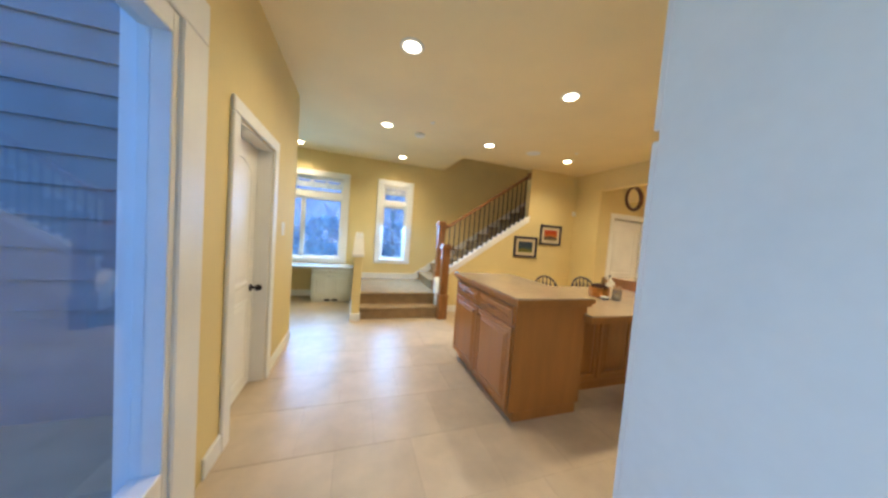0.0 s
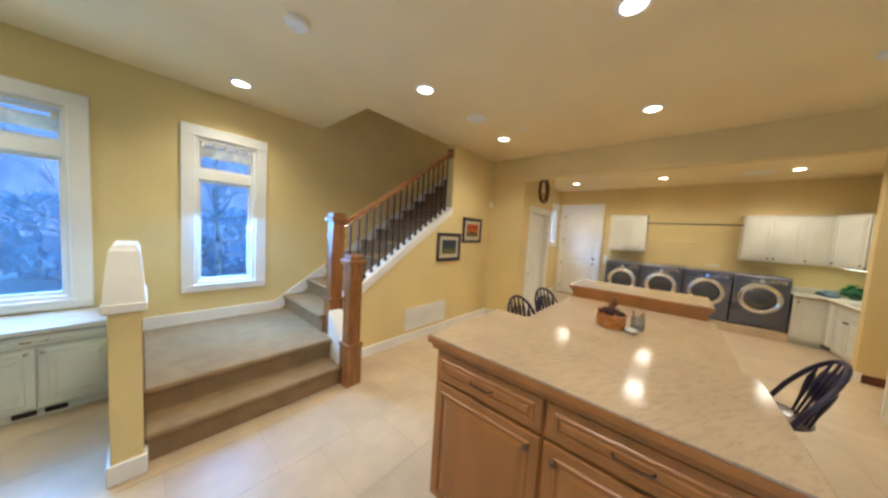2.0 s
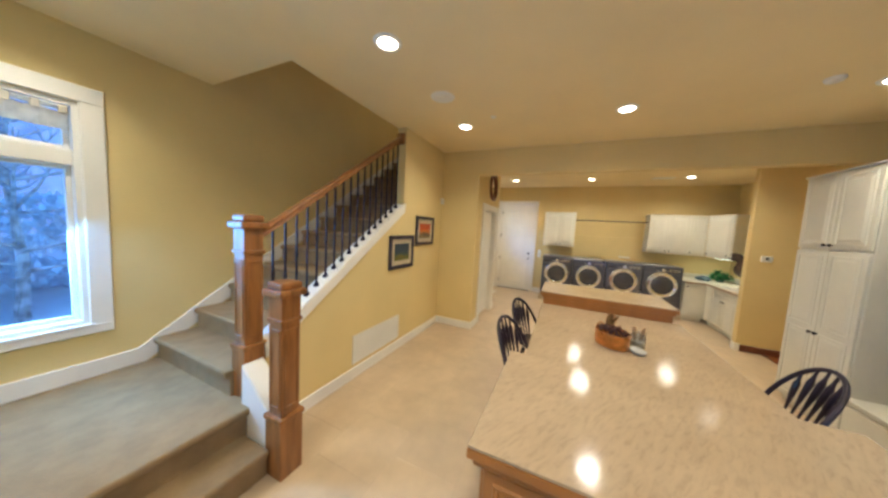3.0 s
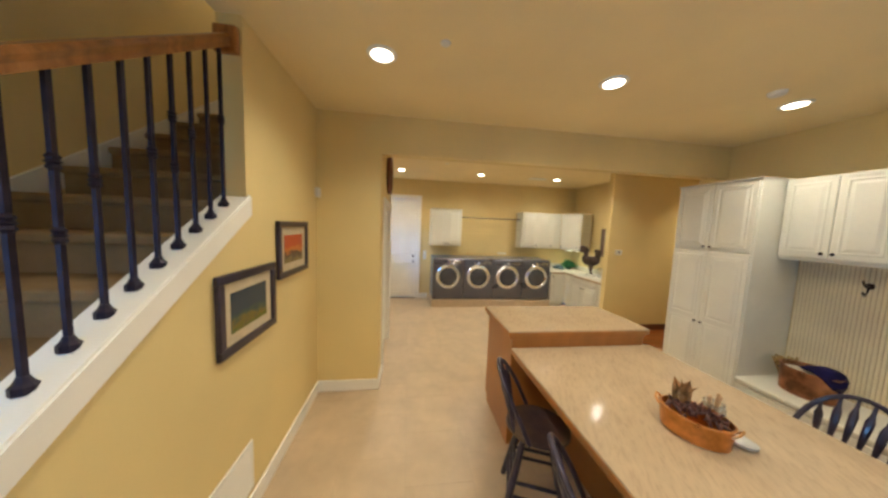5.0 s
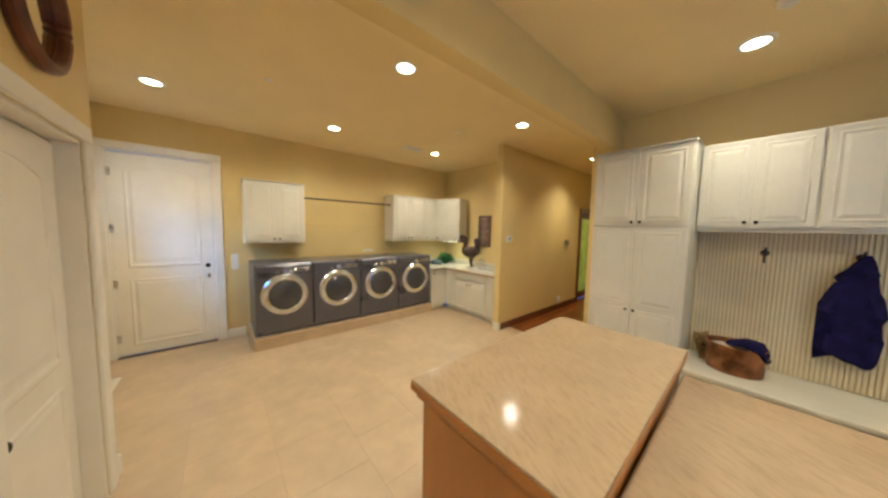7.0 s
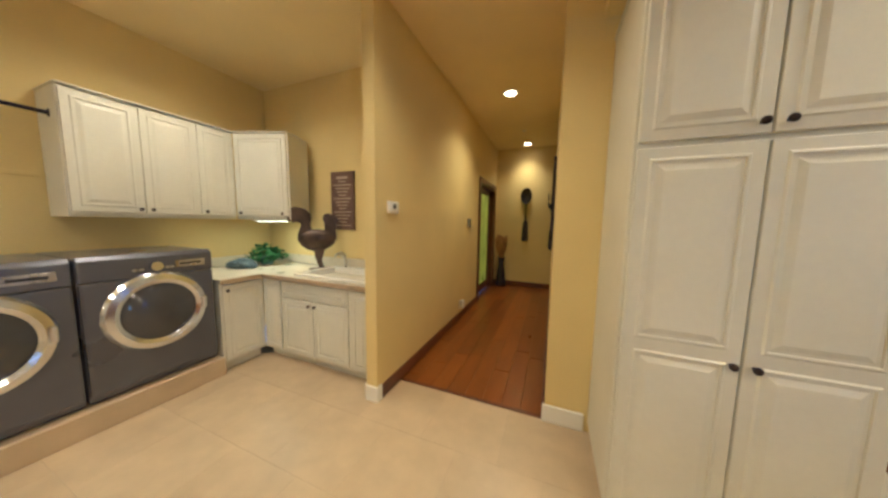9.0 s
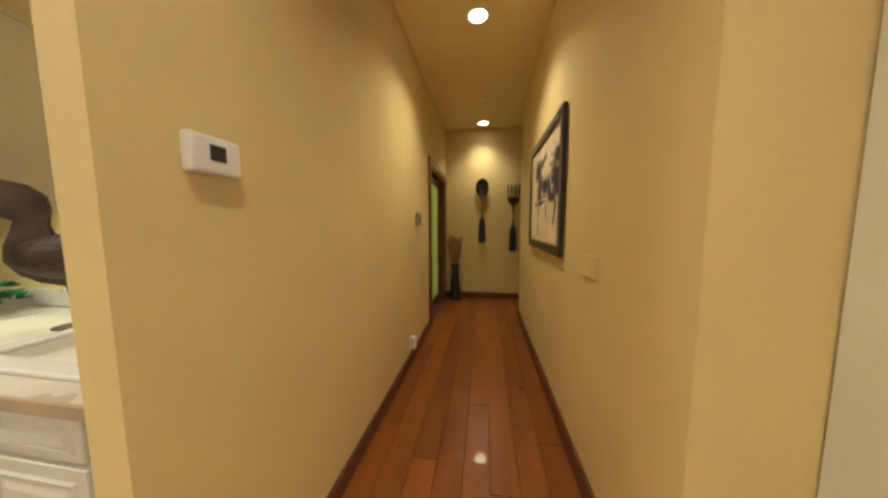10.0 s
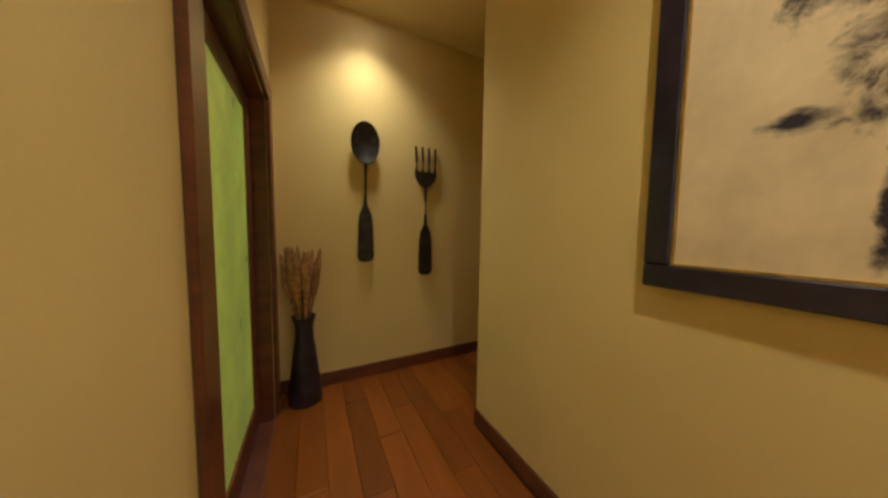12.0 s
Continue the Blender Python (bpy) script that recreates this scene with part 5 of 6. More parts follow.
MOUNT = mat("cream_mount_board", (0.60, 0.50, 0.33), 0.8, vary=0.05, scale=20)
framed("picture", 2.785, 4.368, 1.035, 0, 0.52, 0.405, 0.045, BLACKWOOD, MOUNT, LANDSCAPE, "dark-framed green landscape print with a cream mount")
framed("picture", 3.355, 4.368, 1.305, 0, 0.505, 0.395, 0.042, BLACKWOOD, MOUNT, SUNSET, "dark-framed orange landscape print with a cream mount")

# the hall's large picture: abstract dark brush marks on parchment
PARCHMENT = mat("aged_parchment", (0.80, 0.64, 0.43), 0.8, vary=0.09, scale=4, stretch=(1, 1.4, 1), fine=0.08, fine_scale=24)


def ink_painting():
    """Parchment with smudged dark ink massed in a band across the sheet."""
    m = PARCHMENT.copy()
    m.name = "ink_on_parchment"
    n, l = m.node_tree.nodes, m.node_tree.links
    b = n["Principled BSDF"]
    src = b.inputs["Base Color"].links[0].from_socket
    tc = n.new("ShaderNodeTexCoord")
    mp = n.new("ShaderNodeMapping")
    mp.inputs["Scale"].default_value = (1.25, 1, 1)
    l.new(tc.outputs["Generated"], mp.inputs["Vector"])

    def noise(scale, detail, distortion):
        no = n.new("ShaderNodeTexNoise")
        no.inputs["Scale"].default_value, no.inputs["Detail"].default_value, no.inputs["Roughness"].default_value, no.inputs["Distortion"].default_value = scale, detail, 0.6, distortion
        l.new(mp.outputs[0], no.inputs["Vector"])
        return no.outputs["Fac"]

    def calc(kind, a, b):
        ma = n.new("ShaderNodeMath")
        ma.operation = kind
        for i, v in enumerate((a, b)):
            if isinstance(v, float):
                ma.inputs[i].default_value = v
            else:
                l.new(v, ma.inputs[i])
        return ma.outputs[0]
    near = None
    # smears of ink: centre, half-lengths across and up, lean in degrees
    for u, v, ru, rv, lean in ((0.29, 0.76, 0.12, 0.11, 40), (0.36, 0.56, 0.10, 0.16, -10), (0.45, 0.80, 0.15, 0.035, 25), (0.56, 0.55, 0.16, 0.10, -12), (0.68, 0.50, 0.09, 0.14, 8),
                               (0.86, 0.58, 0.15, 0.18, 20), (0.93, 0.74, 0.13, 0.08, -15), (0.96, 0.50, 0.10, 0.15, 0), (0.315, 0.24, 0.016, 0.20, -3), (0.40, 0.40, 0.15, 0.02, 6),
                               (0.60, 0.30, 0.014, 0.11, 14), (0.87, 0.31, 0.022, 0.11, -16), (0.20, 0.41, 0.05, 0.03, 10), (0.77, 0.42, 0.11, 0.05, 0)):
        blot = n.new("ShaderNodeMapping")
        blot.vector_type = "TEXTURE"
        blot.inputs["Location"].default_value, blot.inputs["Rotation"].default_value, blot.inputs["Scale"].default_value = (u, 0.5, v), (0, radians(-lean), 0), (ru, 60, rv)
        l.new(tc.outputs["Generated"], blot.inputs["Vector"])
        far = n.new("ShaderNodeVectorMath")
        far.operation = "LENGTH"
        l.new(blot.outputs[0], far.inputs[0])
        near = far.outputs["Value"] if near is None else calc("MINIMUM", near, far.outputs["Value"])
    rough = calc("MULTIPLY", calc("SUBTRACT", noise(5.5, 8, 1.8), 0.5), 2.5)
    wash = calc("MULTIPLY", calc("SUBTRACT", noise(14.0, 5, 0.8), 0.42), 1.5)
    cr = n.new("ShaderNodeMapRange")
    cr.interpolation_type = "SMOOTHSTEP"
    cr.inputs["From Min"].default_value, cr.inputs["From Max"].default_value = 1.50, 0.60
    l.new(calc("ADD", calc("ADD", near, rough), wash), cr.inputs["Value"])
    mx = n.new("ShaderNodeMix")
    mx.data_type = "RGBA"
    mx.inputs["B"].default_value = (0.028, 0.021, 0.040, 1)
    l.new(cr.outputs[0], mx.inputs["Factor"])
    l.new(src, mx.inputs["A"])
    l.new(mx.outputs["Result"], b.inputs["Base Color"])
    return m


big = framed("large_picture", 4.462, -2.222, 1.02, 90, 1.08, 0.885, 0.062, BLACKWOOD, ink_painting(), None, "large dark-framed abstract ink painting on parchment")


bm = BM()
for a, b, c, d in ((0.062, 1.018, 0.062, 0.068), (0.062, 1.018, 0.817, 0.823), (0.062, 0.068, 0.068, 0.817), (1.012, 1.018, 0.068, 0.817)):
    block(bm, a, b, -0.02, -0.012, c, d)
part("gilt_fillet", bm, mat("gilt", (0.55, 0.38, 0.12), 0.35, metal=0.7, vary=0.15, scale=20), big, "thin gilt inner fillet")

clock = thing("wall_mirror", 4.965, 3.776, 2.32, 0, "round wall mirror in a dark wooden ring above the door", "mirror")
bm = BM()
tube(bm, [(0.205 * math.cos(2 * math.pi * i / 40), -0.022, 0.215 * math.sin(2 * math.pi * i / 40)) for i in range(40)], 0.026, 10, True)
part("ring", bm, MAHOGANY, clock, "dark wooden ring", True)
bm = BM()
rod(bm, (0, 0, 0), (0, -0.008, 0), 0.195, n=40)
part("glass", bm, mat("mirror_glass", (0.85, 0.84, 0.80), 0.04, metal=1.0, vary=0.01, scale=3, rough_vary=0.01), clock, "mirror glass")

vent = thing("return_vent", 2.65, 4.368, 0.15, 0, "white metal return air grille on the stair wall", "vent")
bm = BM()
for q in ((-0.395, 0.395, 0, 0.025), (-0.395, 0.395, 0.27, 0.295), (-0.395, -0.37, 0.025, 0.27), (0.37, 0.395, 0.025, 0.27)):
    block(bm, q[0], q[1], -0.010, 0, q[2], q[3], 0.002)
part("frame", bm, WHITE, vent)
bm = BM()
block(bm, -0.37, 0.37, -0.002, 0, 0.025, 0.27)
part("backing", bm, WHITE, vent)
for i in range(16):
    bm = BM()
    block(bm, -0.37, 0.37, -0.008, -0.0005, 0.028 + i * 0.0152, 0.036 + i * 0.0152)
    part("slat", bm, WHITE, vent)


def plate(name, x, y, z, rz, w, h, label, category, rockers=1, material=PLASTIC):
    p = thing(name, x, y, z, rz, label, category)
    bm = BM()
    block(bm, -w / 2, w / 2, -0.007, -0.001, -h / 2, h / 2, 0.003)
    part("plate", bm, material, p)
    for i in range(rockers):
        cx = -w / 2 + w * (i + 0.5) / rockers
        bm = BM()
        block(bm, cx - 0.015, cx + 0.015, -0.0095, -0.007, -min(0.03, 0.3 * h), min(0.03, 0.3 * h), 0.001)
        part("rocker", bm, material, p)
    return p


plate("light_switch", WEST, 2.95, 1.275, 90, 0.085, 0.125, "white light switch beside the closet door", "light switch")
plate("light_switch", 4.46, -0.75, 1.03, 90, 0.17, 0.10, "yellow-painted four-gang light switch on the hall wall", "light switch", 4, WALL)
night = plate("outlet", 5.556, -1.67, 0.19, -90, 0.07, 0.11, "white outlet with a plugged-in night light above the dark skirting", "outlet", 1)
bm = BM()
block(bm, -0.03, 0.03, -0.055, -0.0115, -0.045, 0.06, 0.012, 3)
part("night_light", bm, PLASTIC, night, "rounded white plug-in night light", True)
plate("outlet", EAST, 3.12, 1.02, -90, 0.075, 0.20, "white laundry outlet box beside the machines", "outlet", 1)
plate("outlet", EAST, 1.25, 1.10, -90, 0.22, 0.035, "white water supply box above the machines", "outlet", 2)
th = thing("thermostat", 5.556, -0.05, 1.373, -90, "white square thermostat with a dark display", "thermostat")
bm = BM()
block(bm, -0.058, 0.058, -0.03, -0.001, -0.042, 0.042, 0.008, 2)
part("housing", bm, PLASTIC, th)
bm = BM()
block(bm, -0.018, 0.018, -0.032, -0.029, -0.012, 0.022)
part("display", bm, DARKGREY, th)
kp = thing("keypad", 5.556, -1.945, 1.27, -90, "grey wall keypad with a dim display", "keypad")
bm = BM()
block(bm, -0.05, 0.05, -0.035, -0.001, -0.06, 0.06, 0.006, 2)
part("housing", bm, mat("grey_plastic", (0.25, 0.23, 0.20), 0.45, vary=0.05, scale=8), kp)
bm = BM()
block(bm, -0.035, 0.035, -0.037, -0.034, -0.03, 0.04)
part("display", bm, mat("keypad_display", (0.18, 0.17, 0.10), 0.2, vary=0.05, scale=8), kp)
bm = BM()
block(bm, 4.09, 4.158, 4.33, 4.368, 1.93, 2.02, 0.01, 2)
whole("motion_sensor", bm, PLASTIC, "small white motion sensor in the corner", "sensor")


# ---- ceiling fittings ----
def ceiling_disc(name, x, y, r, h, label, category, rings=0):
    d = thing(name, x, y, CEIL, 0, label, category)
    bm = BM()
    lathe(bm, [(0.0005, -h), (r * 0.8, -h), (r * 0.96, -h * 0.6), (r, -0.001)], (0, 0, 0), 28)
    part("cover", bm, WHITE, d, "", True)
    for i in range(rings):
        bm = BM()
        tube(bm, [(r * (0.3 + 0.2 * i) * math.cos(2 * math.pi * k / 24), r * (0.3 + 0.2 * i) * math.sin(2 * math.pi * k / 24), -h) for k in range(24)], 0.003, 6, True)
        part("ring", bm, PLASTIC, d)
    return d


ceiling_disc("smoke_alarm", 0.726, 3.80, 0.07, 0.035, "round white smoke alarm on the ceiling", "smoke alarm", 2)
ceiling_disc("smoke_alarm", 3.12, 0.96, 0.05, 0.025, "round white smoke alarm above the bench", "smoke alarm", 2)
ceiling_disc("ceiling_speaker", 2.528, 3.65, 0.11, 0.008, "round white ceiling speaker grille", "speaker", 3)
for x, y in ((0.785, 3.346), (3.067, 3.322), (5.9, 2.9), (5.7, 0.9), (4.96, -2.9)):
    ceiling_disc("sprinkler_cover", x, y, 0.03, 0.010, "small white sprinkler cover on the ceiling", "sprinkler")
cv = thing("ceiling_vent", 6.67, 0.93, CEIL, 0, "white rectangular ceiling vent in the laundry", "vent")
bm = BM()
for q in ((-0.09, 0.09, -0.17, -0.15), (-0.09, 0.09, 0.15, 0.17), (-0.09, -0.07, -0.15, 0.15), (0.07, 0.09, -0.15, 0.15)):
    block(bm, *q, -0.010, -0.001, 0.002)
part("frame", bm, WHITE, cv)
for i in range(7):
    bm = BM()
    block(bm, -0.066 + i * 0.02, -0.054 + i * 0.02, -0.15, 0.15, -0.008, -0.002)
    part("slat", bm, WHITE, cv)
fv = thing("floor_vent", 6.9, 4.10, 0, 0, "pale metal floor register in front of the side wall", "vent")
bm = BM()
for q in ((-0.15, 0.15, -0.06, -0.045), (-0.15, 0.15, 0.045, 0.06), (-0.15, -0.135, -0.045, 0.045), (0.135, 0.15, -0.045, 0.045)):
    block(bm, *q, 0.0005, 0.006, 0.001)
part("frame", bm, PLASTIC, fv)
for i in range(12):
    bm = BM()
    block(bm, -0.128 + i * 0.022, -0.116 + i * 0.022, -0.045, 0.045, 0.001, 0.005)
    part("slat", bm, PLASTIC, fv)

# ---- desk corner ----
DESKTOP = mat("pale_desk_laminate", (0.62, 0.58, 0.50), 0.22, vary=0.04, scale=5, fine=0.06, fine_scale=80, coat=0.2)
bm = BM()
block(bm, -2.598, -0.063, 5.045, NORTH - 0.001, 0.597, 0.634, 0.006, 2)
whole("writing_desk", bm, DESKTOP, "pale laminate built-in desk below the wide window", "desk")
dc = cabinet("desk_cabinet", -0.742, 5.085, 0, 0, 0.675, 0.465, 0.595, CABINET, "ivory desk cabinet with a drawer above two doors",
             [("drawer", 0.01, 0.665, 0.51, 0.588, 0.32, 0.55), ("door", 0.01, 0.32, 0.07, 0.50, 0.29, 0.47), ("door", 0.324, 0.665, 0.07, 0.50, 0.354, 0.47)], 0.06, 0.012, grip=STEEL)
bm = BM()
block(bm, 0.22, 0.315, 0.004, 0.011, 0.015, 0.05, 0.002)
part("register", bm, BRONZE, dc, "dark metal floor register in the toe kick")
bm = BM()
block(bm, 0.345, 0.44, 0.004, 0.011, 0.015, 0.05, 0.002)
part("register", bm, BRONZE, dc, "dark metal floor register in the toe kick")
chair = thing("desk_chair", -1.60, 5.0, 0, 0, "dark office chair tucked under the desk", "office chair")
bm = BM()
block(bm, -0.22, 0.22, -0.22, 0.22, 0.40, 0.46, 0.03, 3)
part("seat", bm, CLOTH, chair, "", True)
bm = BM()
block(bm, -0.20, 0.20, -0.28, -0.23, 0.52, 0.92, 0.03, 3)
part("backrest", bm, CLOTH, chair, "", True)
bm = BM()
rod(bm, (0, 0, 0.08), (0, 0, 0.40), 0.03, n=12)
part("column", bm, IRON, chair)
for i in range(5):
    a = 2 * math.pi * i / 5
    bm = BM()
    rod(bm, (0, 0, 0.10), (0.25 * math.cos(a), 0.25 * math.sin(a), 0.06), 0.022, 0.014, n=8)
    lg = part("leg", bm, IRON, chair)
    bm = BM()
    rod(bm, (0.25 * math.cos(a) - 0.012, 0.25 * math.sin(a), 0.026), (0.25 * math.cos(a) + 0.012, 0.25 * math.sin(a), 0.026), 0.026, n=12)
    part("caster", bm, DARKGREY, lg)
bm = BM()
rod(bm, (0, -0.2, 0.43), (0, -0.262, 0.56), 0.02, n=8)
part("back_bracket", bm, IRON, chair)

# ---- laundry counter ----
PATINA = mat("rusted_dark_metal", (0.105, 0.072, 0.058), 0.42, metal=0.6, vary=0.22, scale=9, fine=0.12, fine_scale=60, bump=0.15, bump_scale=40)
bm = BM()
out = [(-83, 172), (-77, 187), (-65, 195), (-45, 198), (-25, 192), (-12, 178), (-10, 160), (-14, 140), (-10, 124), (2, 114), (16, 118), (24, 132), (22, 148), (18, 165), (22, 176), (32, 180), (42, 176), (53, 172), (50, 166), (63, 158), (52, 152),
       (53, 140), (52, 120), (53, 100), (46, 82), (34, 70), (20, 62), (18, 45), (12, 28), (16, 14), (20, 2), (6, 2), (2, 18), (-4, 40), (-4, 58), (-22, 64), (-36, 76), (-45, 94), (-44, 114), (-37, 132), (-34, 146), (-44, 152), (-58, 148), (-54, 156), (-72, 154), (-64, 163)]
prism(bm, [(-0.0036 * u, 0.0031 * v) for u, v in out], "y", -0.014, 0.014)
bmesh.ops.bevel(bm, geom=bm.edges[:], offset=0.003, segments=1, affect="EDGES")
bmesh.ops.create_uvsphere(bm, u_segments=18, v_segments=10, radius=1.0, matrix=Matrix.Translation((-0.014, 0, 0.302)) @ Matrix.Diagonal((0.165, 0.055, 0.098, 1)))
lathe(bm, [(0.105, 0.0), (0.105, 0.006), (0.09, 0.010), (0.0005, 0.010)], (-0.03, 0, 0), 20, (1.0, 0.6))
bmesh.ops.transform(bm, matrix=pose(6.65, -0.37, 0.786, 0, 0, 41), verts=bm.verts)
whole("sculpture", bm, PATINA, "curved dark metal cut-out sculpture on the counter", "sculpture")
SIGNBOARD = mat("brown_sign_board", (0.15, 0.085, 0.065), 0.6, vary=0.12, scale=8, fine=0.1)
SIGNBAR = mat("pale_sign_lettering", (0.42, 0.33, 0.27), 0.7, vary=0.05, scale=8)
sg = thing("wall_sign", 6.50, -0.578, 1.18, 180, "brown wooden sign with pale illegible lines above the sink", "sign")
bm = BM()
block(bm, -0.13, 0.17, -0.018, -0.001, 0, 0.59, 0.003)
part("board", bm, SIGNBOARD, sg)
for i in range(15):
    bm = BM()
    k = 0.11 - 0.02 * ((i * 7) % 4)
    block(bm, 0.02 - k, 0.02 + k, -0.0195, -0.018, 0.04 + i * 0.034, 0.052 + i * 0.034 + (0.012 if i == 14 else 0))
    part("line", bm, SIGNBAR, sg)
LEAFGREEN = mat("green_ivy_leaf", (0.045, 0.26, 0.085), 0.5, vary=0.35, scale=30)
gr = thing("potted_ivy", 7.33, -0.33, 0.786, 0, "small leafy green plant in a glass pot on the counter", "plant")
bm = BM()
lathe(bm, [(0.045, 0), (0.06, 0.01), (0.065, 0.09), (0.055, 0.095), (0.0005, 0.085)], (0, 0, 0), 18)
part("pot", bm, mat("teal_glass_pot", (0.18, 0.34, 0.30), 0.15, vary=0.1, scale=8), gr, "teal glass pot", True)
rng = random.Random(11)
bm = BM()
for i in range(260):
    a, r = rng.random() * 6.283, 0.03 + 0.17 * rng.random()
    p = Vector((r * math.cos(a), 0.8 * r * math.sin(a), 0.06 + 0.15 * rng.random() * (1.35 - r / 0.2)))
    q = Matrix.Translation(p) @ pose(0, 0, 0, rng.uniform(-50, 50), rng.uniform(-50, 50), rng.random() * 360)
    f = [bm.verts.new(q @ Vector(v)) for v in ((0, 0, 0), (0.024, 0.022, 0.005), (0.056, 0, 0), (0.024, -0.022, 0.005))]
    bm.faces.new(f)
bmesh.ops.solidify(bm, geom=bm.faces[:], thickness=0.001)
tagged(part("leaves", bm, LEAFGREEN, gr, "small ivy leaves"), kind="stuff")
bm = draped("rag", [(7.20, -0.10, 0.800, 0.03, 0.014), (7.25, -0.09, 0.822, 0.09, 0.036), (7.32, -0.07, 0.836, 0.11, 0.050), (7.40, -0.06, 0.825, 0.10, 0.039), (7.46, -0.05, 0.803, 0.04, 0.017)], None, "")
whole("folded_rag", bm, mat("blue_grey_cloth", (0.10, 0.14, 0.16), 0.95, vary=0.3, scale=25, bump=0.6, spec=0.1), "blue-grey rag bundled on the counter", "cloth", smooth=True)

# ---- hall ----
DARKMETAL = mat("dark_pewter", (0.05, 0.045, 0.05), 0.38, metal=0.75, vary=0.25, scale=16, bump=0.2, bump_scale=50)
sp = thing("wall_spoon", 4.965, -3.897, 0.92, 180, "oversized dark metal spoon hung on the wall", "wall decoration", "wall cutlery")
bm = BM()
n, m = 20, 6
rings = []
for j in range(m + 1):
    f = j / m
    rings.append([bm.verts.new((0.105 * f * math.cos(2 * math.pi * i / n) * (1 - 0.18 * math.sin(2 * math.pi * i / n) * 0), -0.012 - 0.035 * (f ** 2), 0.885 + (0.155 * f) * math.sin(2 * math.pi * i / n))) for i in range(n)])
for a, b in zip(rings, rings[1:]):
    for i in range(n):
        bm.faces.new((a[i], a[(i + 1) % n], b[(i + 1) % n], b[i]))
bmesh.ops.remove_doubles(bm, verts=bm.verts, dist=0.0005)
bmesh.ops.solidify(bm, geom=bm.faces[:], thickness=0.006)
part("bowl", bm, DARKMETAL, sp, "", True)
bm = BM()
tube(bm, [(0, -0.035, 0.75), (0, -0.03, 0.66), (0, -0.025, 0.52), (0, -0.022, 0.42)], lambda f: 0.016 - 0.007 * math.sin(f * 3.1), 8)
part("neck", bm, DARKMETAL, sp, "", True)
HAND = [(-0.012, 0.44), (-0.022, 0.40), (-0.045, 0.36), (-0.052, 0.30), (-0.058, 0.12), (-0.062, 0.04), (-0.045, 0.005), (0, 0.0), (0.045, 0.005), (0.062, 0.04), (0.058, 0.12), (0.052, 0.30), (0.045, 0.36), (0.022, 0.40), (0.012, 0.44)]
bm = BM()
prism(bm, HAND, "y", -0.032, -0.008)
bmesh.ops.bevel(bm, geom=bm.edges[:], offset=0.005, segments=2, affect="EDGES")
part("handle", bm, DARKMETAL, sp, "", True)
fk = thing("wall_fork", 4.472, -3.897, 0.79, 180, "oversized dark metal fork hung on the wall", "wall decoration", "wall cutlery")
bm = BM()
prism(bm, [(-0.098, 0.86), (-0.085, 0.80), (-0.05, 0.755), (-0.014, 0.73), (0.014, 0.73), (0.05, 0.755), (0.085, 0.80), (0.098, 0.86)], "y", -0.03, -0.012)
part("root", bm, DARKMETAL, fk)
for i in range(4):
    bm = BM()
    x = -0.083 + i * 0.0553
    tube(bm, [(x, -0.021, 0.85), (x, -0.024, 0.95), (x * 1.05, -0.014, 1.06)], lambda f: 0.016 - 0.008 * f, 8)
    part("tine", bm, DARKMETAL, fk, "", True)
bm = BM()
tube(bm, [(0, -0.02, 0.74), (0, -0.022, 0.64), (0, -0.022, 0.52), (0, -0.02, 0.42)], lambda f: 0.016 - 0.007 * math.sin(f * 3.1), 8)
part("neck", bm, DARKMETAL, fk, "", True)
bm = BM()
prism(bm, HAND, "y", -0.032, -0.008)
bmesh.ops.bevel(bm, geom=bm.edges[:], offset=0.005, segments=2, affect="EDGES")
part("handle", bm, DARKMETAL, fk, "", True)
vs = thing("floor_vase", 5.39, -3.77, 0, 0, "tall dark flared floor vase holding tan dried grasses", "vase")
bm = BM()
lathe(bm, [(0.102, 0), (0.107, 0.01), (0.092, 0.14), (0.075, 0.30), (0.055, 0.46), (0.058, 0.53), (0.075, 0.585), (0.068, 0.585), (0.048, 0.50), (0.0005, 0.46)], (0, 0, 0), 24)
part("vessel", bm, BLACKWOOD, vs, "", True)
rng = random.Random(5)
GRASSY = mat("tan_dried_grass", (0.46, 0.24, 0.11), 0.9, vary=0.25, scale=30, fine=0.2)
for i in range(46):
    a, r = rng.random() * 6.283, 0.03 + 0.09 * rng.random()
    tip = Vector((r * math.cos(a) + 0.01, r * math.sin(a), 0.90 + 0.16 * rng.random()))
    bm = BM()
    base = Vector((0.02 * math.cos(a), 0.02 * math.sin(a), 0.47))
    tube(bm, [base, base.lerp(tip, 0.45), base.lerp(tip, 0.6), base.lerp(tip, 0.8), tip], lambda f: (0.002, 0.006, 0.020, 0.023, 0.006)[round(f * 4)], 6)
    part("stem", bm, GRASSY, vs, "", True)

# ---- outdoors: bare trees and shrubs on a wooded bank ----
BARK = mat("grey_bark", (0.56, 0.56, 0.60), 0.9, vary=0.3, scale=8, bump=0.5, bump_scale=40)
SCRUB = mat("winter_scrub", (0.58, 0.66, 0.70), 0.9, vary=0.12, scale=3, fine=0.15, fine_scale=20)
scrub_nodes, scrub_links = SCRUB.node_tree.nodes, SCRUB.node_tree.links
thin = scrub_nodes.new("ShaderNodeBsdfTranslucent")
thin.inputs["Color"].default_value = (0.58, 0.66, 0.70, 1)
both = scrub_nodes.new("ShaderNodeMixShader")
both.inputs[0].default_value = 0.5
scrub_links.new(scrub_nodes["Principled BSDF"].outputs[0], both.inputs[1])
scrub_links.new(thin.outputs[0], both.inputs[2])
scrub_links.new(both.outputs[0], scrub_nodes["Material Output"].inputs["Surface"])


